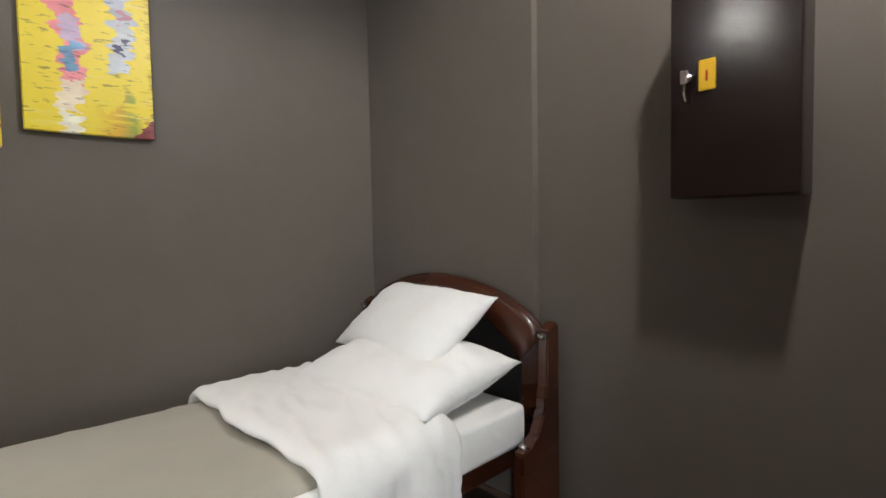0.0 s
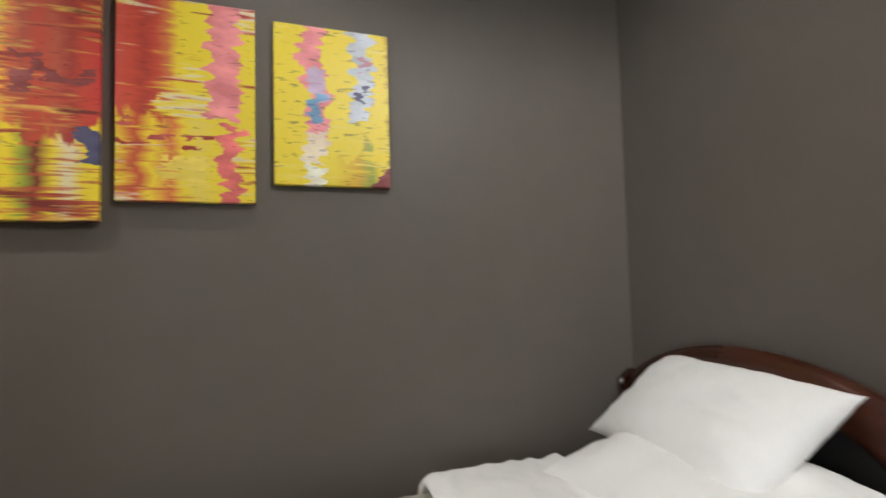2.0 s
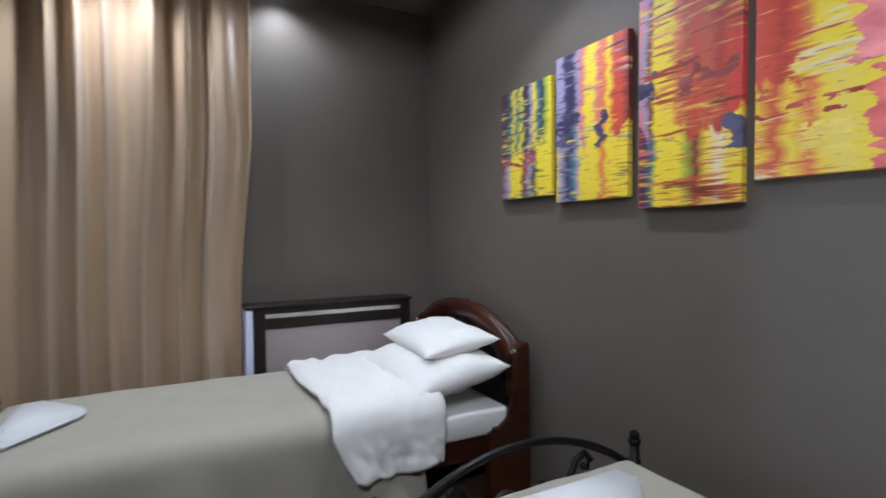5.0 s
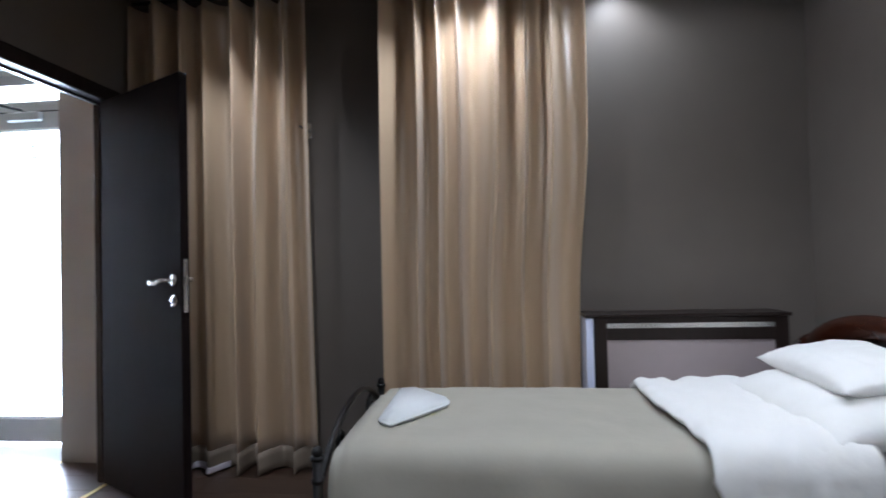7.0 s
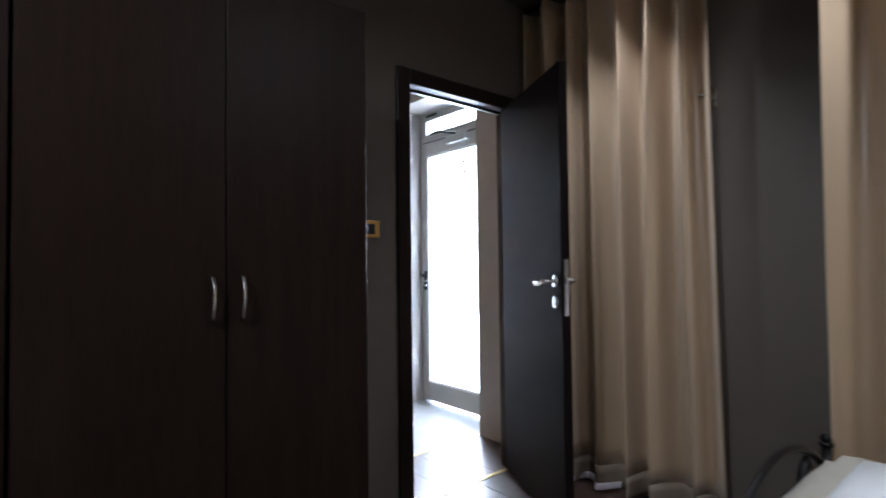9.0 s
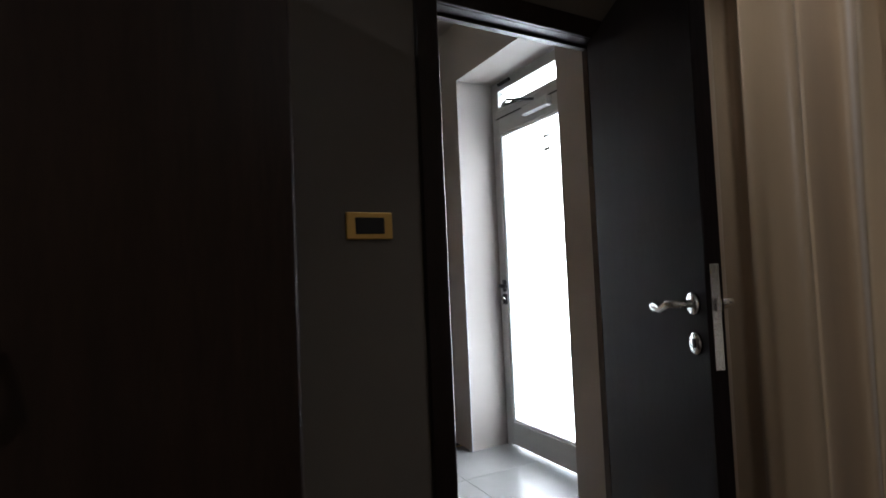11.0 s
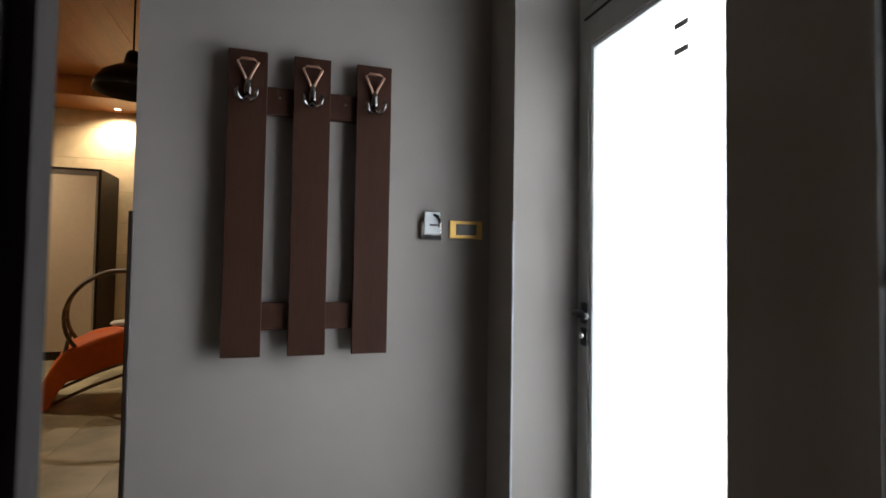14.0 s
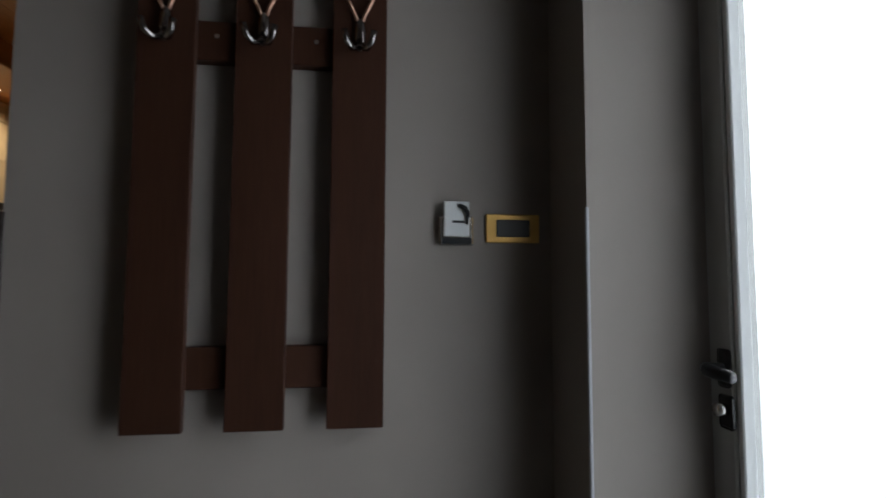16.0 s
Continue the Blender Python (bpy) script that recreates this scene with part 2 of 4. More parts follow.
w = B(-0.2, 0, YS - 0.25, YN + 0.3, 0, 3.0)
solid("wall_west", w, WALL, "taupe painted wall hung with five canvases", "wall", kind="structure")
w = B(0, 4.27, YS - 0.25, YS, 0, 3.0)
solid("wall_south", w, WALL, "taupe painted exterior wall behind the curtains", "wall", kind="structure")
w = B(0, 1.03, YN, YN + 0.3, 0, 3.0)
box(w, 1.03, XE + TH, YN + 0.035, YN + 0.3, 0, 3.0)
solid("wall_north", w, WALL, "taupe painted wall behind the bed with a shallow step", "wall", kind="structure")
w = B(XE, XE + TH, DY1 + 0.02, YN + 0.035, 0, 3.0)
box(w, XE, XE + TH, YS, DY0 - 0.02, 0, 3.0)
box(w, XE, XE + TH, DY0 - 0.02, DY1 + 0.02, DZ + 0.02, 3.0)
solid("wall_east", w, WALL, "taupe painted wall with the bedroom doorway", "wall", kind="structure")
solid("ceiling", B(0, XE, YS, YN + 0.03, CEIL, CEIL + 0.1), CEILM, "dark painted bedroom ceiling", "ceiling", kind="structure")

# ---- hall shell ----
XH0, XH1, HC = XE + TH, 5.50, 2.86
w = B(XH1, XH1 + 0.2, 0.66, 2.34, 0, 3.7)
solid("wall_hall", w, HALLWALL, "grey taupe hall wall carrying the coat rack", "wall", kind="structure")
w = B(5.26, XH1, 0.66, YS, 0, 3.0)
solid("wall_pier", w, HALLWALL, "grey taupe pier beside the glass door", "wall", kind="structure")
w = B(4.27, 5.26, 0.66, YS, 2.47, 3.0)
solid("wall_lintel", w, HALLWALL, "grey taupe lintel above the glass door", "wall", kind="structure")
solid("ceiling_hall", B(XH0, XH1, YS, 2.34, HC, HC + 0.1), HALLWALL, "grey painted hall ceiling", "ceiling", kind="structure")
w = B(XH0 + 0.002, XH0 + 0.006, YS, DY0 - 0.09, 0, HC)
box(w, XH0, XH0 + 0.006, DY1 + 0.09, 2.4, 0, HC)
solid("wall_hall_west", w, HALLWALL, "grey taupe hall side of the bedroom wall", "wall", kind="structure")
w = B(XH0, 4.27, YS + 0.001, YS + 0.006, 0, HC)
solid("wall_hall_south", w, HALLWALL, "grey taupe hall wall beside the glass door", "wall", kind="structure")
solid("corner_guard", B(XH1 - 0.004, XH1 + 0.204, 2.335, 2.352, 0, 1.42, 0.003), WENGE_B, "dark wooden guard on the end of the hall wall", "trim", kind="structure")
b = B(XH1 - 0.010, XH1, YS, 2.34, 0.0, 0.06, 0.004)
solid("baseboard", b, HALLWALL, "taupe painted baseboard along the hall wall", "baseboard", kind="structure")
solid("pier_trim", B(5.252, 5.262, YS - 0.002, YS + 0.006, 0.0, 1.42, 0.002), BEAD, "thin dull metal corner bead on the pier", "trim", kind="structure")

# ---- lobby shell ----
LX, LY, LC = 11.75, 5.8, 3.62
w = B(XH1 + 0.2, LX, 2.14, 2.34, 0, LC)
solid("wall_lobby_south", w, STONEWALL, "beige stone clad lobby wall", "wall", kind="structure")
wl_e = solid("wall_lobby_east", B(LX, LX + 0.2, 2.1, LY + 0.2, 0, LC), STONEJOINT, "beige stone clad lobby wall behind the wardrobe", "wall", kind="structure")
wl_n = solid("wall_lobby_north", B(XH0, LX, LY, LY + 0.2, 0, LC), STONEJOINT, "beige stone clad lobby wall with a downlight", "wall", kind="structure")
# unseen walls, added to keep sky light out of the lobby and hall
solid("wall_lobby_west", B(XH0 - 0.1, XH0, YN + 0.3, LY, 0, LC), STONEWALL, "unseen beige wall closing the lobby west end against sky light", "wall", kind="structure")
solid("wall_lobby_upper", box(B(XH0 - 0.1, XH0, 2.24, YN + 0.3, 3.0, LC), XH0, XH1, 2.24, 2.34, HC + 0.1, LC), STONEWALL, "unseen beige wall above the bedroom and hall, closing out sky light", "wall", kind="structure")
c = B(XH0, LX, 2.34, LY, LC, LC + 0.1)
for y in np.arange(2.34, LY - 0.1, 0.575):
    box(c, XH0, LX, y, y + 0.571, LC - 0.012, LC)
solid("ceiling_lobby", c, LOBWOOD, "orange brown boarded lobby ceiling", "ceiling", kind="structure")
c = B(XH0, LX, LY - 0.75, LY, LC - 0.27, LC - 0.013, 0.01)
box(c, LX - 0.75, LX, 2.34, LY - 0.75, LC - 0.27, LC - 0.013, 0.01)
solid("ceiling_soffit", c, LOBWOOD, "orange brown wooden soffit round the lobby ceiling", "ceiling", kind="structure")

# ---- door frame, glass door surround ----
fr = thing("door_frame", "dark wenge door frame with flat casings", "door frame", kind="structure")
for x0, x1, e in ((XE - 0.018, XE, 0.0), (XH0 + 0.006, XH0 + 0.018, 0.006)):
    part("casing", B(x0, x1, DY1 + e, DY1 + 0.08, 0, DZ + 0.078, 0.004), WENGE_B, fr)
    part("casing", B(x0, x1, DY0 - 0.08, DY0 - e, 0, DZ + 0.078, 0.004), WENGE_B, fr)
    part("casing", B(x0, x1, DY0 - e, DY1 + e, DZ + e, DZ + 0.078, 0.004), WENGE_B, fr)
part("jamb", B(XE, XH0 + 0.006, DY1, DY1 + 0.02, 0, DZ), WENGE_B, fr)
part("jamb", B(XE, XH0 + 0.006, DY0 - 0.02, DY0, 0, DZ), WENGE_B, fr)
part("jamb", B(XE, XH0 + 0.006, DY0 - 0.02, DY1 + 0.02, DZ, DZ + 0.02), WENGE_B, fr)
part("stop", B(XE + 0.048, XE + 0.074, DY1 - 0.012, DY1, 0, DZ), WENGE_B, fr)
part("stop", B(XE + 0.048, XE + 0.074, DY0, DY0 + 0.012, 0, DZ), WENGE_B, fr)
part("stop", B(XE + 0.048, XE + 0.074, DY0 + 0.012, DY1 - 0.012, DZ - 0.012, DZ), WENGE_B, fr)
for z in (1.06, 0.96):
    part("strike_plate", B(XE + 0.02, XE + 0.045, DY1 - 0.002, DY1, z, z + 0.07), CHROME, fr, "steel strike plate")

# ---- inner door, open into the bedroom ----
HX, HY = XE - 0.005, DY0 + 0.01
TIP = Vector((3.066, 1.617))
ang = math.degrees(math.atan2(TIP.y - HY, TIP.x - HX))
LEN = (TIP - Vector((HX, HY))).length
door = thing("door_1", "dark wenge bedroom door standing open", "door", at=(HX, HY, 0))
door.rotation_euler = (0, 0, radians(ang))
part("leaf", B(0, LEN, -0.04, 0, 0.012, DZ - 0.01, 0.003), DOORWOOD, door)
for sgn, y in ((1, 0.0), (-1, -0.04)):
    hb = cyl(bmesh.new(), (LEN - 0.055, y, 1.095), (LEN - 0.055, y + sgn * 0.01, 1.095), 0.026, n=20)
    hd = part("handle", hb, CHROME, door, "brushed steel lever handle", True)
    bm = tube(bmesh.new(), [(LEN - 0.055, y, 1.095), (LEN - 0.055, y + sgn * 0.045, 1.095), (LEN - 0.075, y + sgn * 0.055, 1.095),
                            (LEN - 0.12, y + sgn * 0.056, 1.078), (LEN - 0.165, y + sgn * 0.052, 1.082), (LEN - 0.19, y + sgn * 0.048, 1.084)],
              [0.010, 0.010, 0.011, 0.010, 0.012, 0.009], 12)
    part("lever", bm, CHROME, hd, "", True)
    bm = cyl(bmesh.new(), (LEN - 0.055, y, 1.0), (LEN - 0.055, y + sgn * 0.008, 1.0), 0.026, n=20)
    part("escutcheon", bm, CHROME, door, "round steel key escutcheon", True)
    bm = box(bmesh.new(), LEN - 0.06, LEN - 0.05, min(y + sgn * 0.008, y + sgn * 0.011), max(y + sgn * 0.008, y + sgn * 0.011), 0.99, 1.012)
    part("keyhole", bm, BLACKM, door)
part("lock_faceplate", B(LEN, LEN + 0.003, -0.031, -0.009, 0.945, 1.19, 0.001), CHROME, door, "steel lock faceplate")
part("latch", B(LEN + 0.003, LEN + 0.014, -0.027, -0.013, 1.08, 1.11, 0.002), CHROME, door)
for z in (0.25, 1.85):
    part("hinge", cyl(bmesh.new(), (0, 0.008, z - 0.045), (0, 0.008, z + 0.045), 0.008), CHROME, door)

# ---- exterior glass door ----
GY = 0.72
gd = thing("glass_door", "pale aluminium framed glass entrance door, closed", "glass door", at=(0, 0, 0))
X0, X1, Z1, ZT = 4.275, 5.255, 2.21, 2.465
part("outer_frame", box(box(box(B(X0, X0 + 0.045, GY - 0.06, GY + 0.0, 0, ZT), X1 - 0.045, X1, GY - 0.06, GY, 0, ZT), X0 + 0.045, X1 - 0.045, GY - 0.06, GY, ZT - 0.045, ZT), X0 + 0.045, X1 - 0.045, GY - 0.06, GY, Z1, Z1 + 0.05), WHITEFRAME, gd)
lf = part("leaf_frame", box(box(box(B(X0 + 0.047, X0 + 0.088, GY - 0.055, GY + 0.012, 0.02, Z1 - 0.002, 0.004), X1 - 0.088, X1 - 0.047, GY - 0.055, GY + 0.012, 0.02, Z1 - 0.002, 0.004),
     X0 + 0.088, X1 - 0.088, GY - 0.055, GY + 0.012, Z1 - 0.11, Z1 - 0.002, 0.004), X0 + 0.088, X1 - 0.088, GY - 0.055, GY + 0.012, 0.02, 0.17, 0.004), WHITEFRAME, gd)
pane = part("pane", B(X0 + 0.088, X1 - 0.088, GY - 0.03, GY - 0.024, 0.17, Z1 - 0.11), GLASS, lf)
pane.visible_shadow = False
for bx0, bx1, bz0, bz1 in ((X0 + 0.088, X0 + 0.106, 0.17, Z1 - 0.11), (X1 - 0.106, X1 - 0.088, 0.17, Z1 - 0.11),
                           (X0 + 0.106, X1 - 0.106, 0.17, 0.188), (X0 + 0.106, X1 - 0.106, Z1 - 0.128, Z1 - 0.11)):
    part("glazing_bead", B(bx0, bx1, GY - 0.022, GY + 0.006, bz0, bz1, 0.003), WHITEPLASTIC, lf, "white glazing bead")
tf = part("transom_frame", box(box(box(B(X0 + 0.045, X0 + 0.085, GY - 0.05, GY + 0.008, Z1 + 0.05, ZT - 0.045), X1 - 0.085, X1 - 0.045, GY - 0.05, GY + 0.008, Z1 + 0.05, ZT - 0.045),
     X0 + 0.085, X1 - 0.085, GY - 0.05, GY + 0.008, Z1 + 0.05, Z1 + 0.075), X0 + 0.085, X1 - 0.085, GY - 0.05, GY + 0.008, ZT - 0.07, ZT - 0.045), WHITEFRAME, gd)
pane = part("pane", B(X0 + 0.085, X1 - 0.085, GY - 0.03, GY - 0.024, Z1 + 0.075, ZT - 0.07), GLASS, tf)
pane.visible_shadow = False
cb = part("door_closer", B(4.62, 4.86, GY + 0.012, GY + 0.06, Z1 - 0.07, Z1 - 0.01, 0.006), WHITEFRAME, gd, "grey door closer with a folding arm")
part("closer_arm", tube(bmesh.new(), [(4.74, GY + 0.05, Z1), (4.86, GY + 0.16, Z1 + 0.02), (5.0, GY + 0.10, Z1 + 0.03)], 0.009, 8), BLACKM, cb)
part("closer_arm", tube(bmesh.new(), [(5.0, GY + 0.10, Z1 + 0.03), (4.92, GY + 0.012, Z1 + 0.06)], 0.008, 8), BLACKM, cb)
part("seal", B(4.33, 5.2, GY + 0.004, GY + 0.015, Z1 - 0.003, Z1 + 0.005), BLACKM, gd)
part("stay_hinge", cyl(bmesh.new(), (5.02, GY + 0.02, ZT - 0.03), (5.14, GY + 0.02, ZT - 0.03), 0.012), BLACKM, gd)
hp = part("handle", B(5.166, 5.204, GY + 0.012, GY + 0.022, 1.035, 1.115, 0.008, 2), BLACKM, gd, "black door handle", True)
part("lever", tube(bmesh.new(), [(5.185, GY + 0.02, 1.075), (5.185, GY + 0.06, 1.075), (5.165, GY + 0.068, 1.075), (5.10, GY + 0.062, 1.07)], [0.011, 0.013, 0.015, 0.011], 10), BLACKM, hp, "", True)
lp = part("lock_plate", B(5.163, 5.207, GY + 0.012, GY + 0.018, 0.95, 1.02, 0.006), BLACKM, gd)
part("cylinder", cyl(bmesh.new(), (5.185, GY + 0.018, 0.99), (5.185, GY + 0.04, 0.99), 0.013), CHROME, lp, "steel lock cylinder", True)
for z in (1.98, 1.9):
    part("sticker", B(4.70, 4.76, GY - 0.0235, GY - 0.0225, z, z + 0.018), mat("grey_sticker", (0.6, 0.63, 0.64), 0.6), gd, "small grey sticker on the glass")
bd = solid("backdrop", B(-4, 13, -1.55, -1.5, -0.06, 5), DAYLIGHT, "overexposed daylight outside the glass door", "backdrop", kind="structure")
solid("ground", B(-30, 40, -40, 0.4, -0.16, -0.06), mat("pale_paving", (0.75, 0.77, 0.78), 0.8), "pale paved ground outside the glass door", "ground", kind="structure")

# ---- wardrobe ----
wd = thing("wardrobe", "tall dark wenge wardrobe with two doors", "wardrobe", at=(3.2, 2.55, 0))
part("body", B(0.021, 0.535, 0, 0.91, 0.0, 2.03, 0.002), WENGE, wd)
for k, (y0, y1, hy) in enumerate(((0.003, 0.453, 0.415), (0.457, 0.907, 0.495))):
    d = part("door", B(0.0, 0.019, y0, y1, 0.06, 2.025, 0.002), WENGE, wd)
    part("handle", tube(bmesh.new(), [(0.0, hy, 1.15), (-0.018, hy, 1.143), (-0.027, hy, 1.115), (-0.03, hy, 1.09), (-0.027, hy, 1.065), (-0.018, hy, 1.037), (0.0, hy, 1.03)], 0.006, 10), CHROME, d, "curved steel bar handle", True)

wd = thing("wardrobe", "narrow dark wenge wardrobe unit set back beside the other", "wardrobe", at=(3.262, 3.464, 0))
part("body", B(0.021, 0.473, 0, 0.50, 0.0, 2.03, 0.002), WENGE, wd)
d = part("door", B(0.0, 0.019, 0.003, 0.497, 0.06, 2.025, 0.002), WENGE, wd)
part("handle", tube(bmesh.new(), [(0.0, 0.46, 1.17), (-0.018, 0.46, 1.163), (-0.028, 0.46, 1.09), (-0.018, 0.46, 1.017), (0.0, 0.46, 1.01)], 0.006, 10), CHROME, d, "curved steel bar handle", True)

# ---- wall switches ----
def switch(name, label, m, w_, h_, rocker):
    s = thing(name, label, "light switch")
    s.matrix_world = m
    part("plate", B(-w_ / 2, w_ / 2, -0.010, 0, -h_ / 2, h_ / 2, 0.004, 2), GOLD, s)
    part("rocker", B(-w_ * rocker, w_ * rocker, -0.014, -0.008, -h_ * 0.30, h_ * 0.30, 0.002), DARKPLASTIC, s)
    return s


switch("light_switch", "gold framed dark light switch beside the door frame", pose(XE, 2.2185, 1.34, 0, 0, -90), 0.143, 0.080, 0.31)
switch("light_switch", "gold framed dark switch on the hall wall", pose(XH1, 1.107, 1.397, 0, 0, -90), 0.145, 0.076, 0.31)
kc = thing("key_card_holder", "white key card standing in a clear wall holder", "key card holder", at=(XH1, 1.26, 1.395))
part("holder", B(-0.022, 0, -0.045, 0.045, -0.045, 0.032, 0.004), CHROME, kc)
part("card", B(-0.03, -0.022, -0.033, 0.033, -0.022, 0.068, 0.002), WHITEPLASTIC, kc, "white key card")
part("slot", B(-0.03, -0.022, -0.038, 0.038, -0.042, -0.026), DARKPLASTIC, kc)
part("key", tube(bmesh.new(), [(-0.034, -0.004, 0.058), (-0.036, -0.020, 0.050), (-0.036, -0.028, 0.036), (-0.034, -0.026, 0.008)], [0.005, 0.007, 0.006, 0.004], 8), BLACKM, kc, "dark key hanging at the card")
part("print", B(-0.0315, -0.03, -0.02, 0.012, 0.012, 0.018), DARKPLASTIC, kc)

# ---- coat rack ----
cr = thing("coat_rack", "chocolate brown coat rack of three boards with hooks", "coat rack", at=(XH1, 0, 0))
part("rail", B(-0.034, 0, 1.47, 2.01, 1.80, 1.90, 0.002), RACK, cr)
part("rail", B(-0.034, 0, 1.47, 2.01, 1.00, 1.10, 0.002), RACK, cr)
for y1 in (1.443, 1.677, 1.905):
    y0, y1 = y1, y1 + 0.135
    bd_ = part("board", B(-0.052, -0.034, y0, y1, 0.905, 2.021, 0.002), RACK, cr)
    c = (y0 + y1) / 2
    bm = tube(bmesh.new(), [(-0.056, c + 0.002, 1.90), (-0.062, c + 0.012, 1.925), (-0.068, c + 0.036, 1.972), (-0.069, c + 0.02, 1.982), (-0.069, c - 0.02, 1.982), (-0.068, c - 0.036, 1.972), (-0.062, c - 0.012, 1.925), (-0.056, c - 0.002, 1.90)], 0.0046, 8)
    part("hook", bm, mat("copper_wire", (0.55, 0.33, 0.24), 0.3, metal=1.0), bd_, "chrome and copper double coat hook", True)
    bm = bmesh.new()
    bmesh.ops.create_uvsphere(bm, u_segments=16, v_segments=10, radius=1, matrix=Matrix.Translation((-0.058, c, 1.875)) @ Matrix.Diagonal((0.011, 0.015, 0.045, 1)))
    for s_ in (-1, 1):
        tube(bm, [(-0.062, c, 1.86), (-0.072, c + s_ * 0.006, 1.835), (-0.087, c + s_ * 0.018, 1.828), (-0.100, c + s_ * 0.030, 1.838), (-0.106, c + s_ * 0.036, 1.864)], [0.008, 0.008, 0.008, 0.008, 0.009], 10)
    part("hook_body", bm, HOOK, bd_, "", True)
for y in (1.62, 1.86):
    part("screw", cyl(bmesh.new(), (-0.037, y, 1.86), (-0.034, y, 1.86), 0.006), CHROME, cr)

# ---- beds ----
BW, BL, HW = 0.98, 2.24, 1.142


def wrap(s, drop0, drop1, top, xa, xb, r):
    """Cross-section of cloth over a mattress from xa to xb: s runs from 0 at the far hem to 1 at the near hem."""
    q = math.pi / 2 * r
    s *= drop0 + q + (xb - xa - 2 * r) + q + drop1
    if s < drop0:
        return xa, top - r - (drop0 - s), -1
    s -= drop0
    if s < q:
        return xa + r - r * math.cos(s / r), top - r + r * math.sin(s / r), 0
    s -= q
    if s < xb - xa - 2 * r:
        return xa + r + s, top, 0
    s -= xb - xa - 2 * r
    if s < q:
        return xb - r + r * math.sin(s / r), top - r + r * math.cos(s / r), 0
    return xb, top - r - (s - q), 1


def bed(name, label, m, seed, h, ho, hz, mx, mz, upper):
    b = thing(name, label, "bed", group="single beds")
    b.matrix_world = m
    # wooden headboard with an arched top between two deep posts
    xl, xr = ho + 0.04, ho + HW - 0.04

    def arch(t, base, rise):
        return base + hz + rise * max(0.0, math.sin(math.pi * t)) ** 0.6
    arc = [(xl, 0.24), (xr, 0.24)] + [(xr - k / 32 * (xr - xl), arch(k / 32, 0.70, 0.205)) for k in range(33)]
    bm = prism(bmesh.new(), arc, BL - 0.05, BL - 0.012)
    bmesh.ops.bevel(bm, geom=[e for e in bm.edges if e.calc_face_angle(0) > 0.6], offset=0.008, segments=2, affect="EDGES")
    part("headboard", bm, MAHOG, b, "glossy arched mahogany headboard", True)
    # broad rounded rim that follows the arch
    g = []
    bm = bmesh.new()
    for k in range(41):
        t = k / 40
        x, zo = xr - t * (xr - xl), arch(t, 0.70, 0.212)
        xi = (xl + xr) / 2 + (x - (xl + xr) / 2) * 0.80
        zi = arch(t, 0.585, 0.215)
        ring = []
        for j in range(7):
            q = j / 6
            ring.append(bm.verts.new((x + (xi - x) * q, BL - 0.05 - 0.034 * math.sin(math.pi * (0.12 + 0.80 * q)) ** 0.7, zo + (zi - zo) * q)))
        g.append(ring)
    for p_, q_ in zip(g, g[1:]):
        for j in range(6):
            bm.faces.new((p_[j], p_[j + 1], q_[j + 1], q_[j]))
    bmesh.ops.recalc_face_normals(bm, faces=bm.faces)
    rm_ = part("rim", bm, MAHOG, b, "broad rounded mahogany rim", True)
    cloth(rm_, 0.006)
    pad = [(xl + 0.10, 0.36), (xr - 0.10, 0.36)] + [((xl + xr) / 2 + ((xr - xl) / 2 - 0.10) * (1 - k / 16), arch(k / 32, 0.585, 0.215)) for k in range(33)]
    part("inset", prism(bmesh.new(), pad, BL - 0.066, BL - 0.048), BLACKPAD, b, "black padded inset")
    for x in (ho, ho + HW - 0.045):
        prof = [(BL - 0.235, 0.0), (BL - 0.005, 0.0), (BL - 0.005, 0.752 + hz), (BL - 0.03, 0.762 + hz), (BL - 0.075, 0.735 + hz), (BL - 0.083, 0.64),
                (BL - 0.086, 0.54), (BL - 0.10, 0.45), (BL - 0.135, 0.375), (BL - 0.19, 0.335), (BL - 0.235, 0.325)]
        bm = prism(bmesh.new(), prof, x, x + 0.045, "x")
        bmesh.ops.bevel(bm, geom=bm.edges[:], offset=0.006, segments=2, affect="EDGES")
        pst = part("head_post", bm, MAHOG, b)
        part("cap", cyl(bmesh.new(), (x - 0.006, BL - 0.072, 0.715 + hz), (x + 0.04, BL - 0.090, 0.715 + hz), 0.013, n=14), CHROME, pst, "small metal bolt cap", True)
        part("cap", cyl(bmesh.new(), (x + 0.010, BL - 0.20, 0.338), (x + 0.035, BL - 0.20, 0.338), 0.012, n=14), CHROME, pst, "small metal bolt cap", True)
    for x in (0.075, BW - 0.105):
        part("side_rail", B(x, x + 0.03, 0.03, BL - 0.1, 0.20, 0.33, 0.006, 2), MAHOG, b)
    for k in range(9):
        part("slat", B(0.105, BW - 0.105, 0.14 + k * 0.23, 0.22 + k * 0.23, 0.285, 0.305), MAHOG, b)
    # wrought iron foot
    for x in (0.0, BW):
        bm = cyl(bmesh.new(), (x, 0, 0), (x, 0, 0.505), 0.017, n=14)
        bmesh.ops.create_uvsphere(bm, u_segments=14, v_segments=8, radius=0.019, matrix=Matrix.Translation((x, 0, 0.532)))
        cyl(bm, (x, 0, 0.505), (x, 0, 0.518), 0.023, n=14)
        cyl(bm, (x, 0, 0.43), (x, 0, 0.445), 0.022, n=14)
        part("foot_post", bm, IRON, b, "", True)
    top = [(x, 0, 0.40 + 0.195 * math.sin(math.pi * x / BW) ** 0.75) for x in np.linspace(0, BW, 25)]
    part("arch_rod", tube(bmesh.new(), top, 0.0135, 8), IRON, b, "twisted wrought iron arch", True)
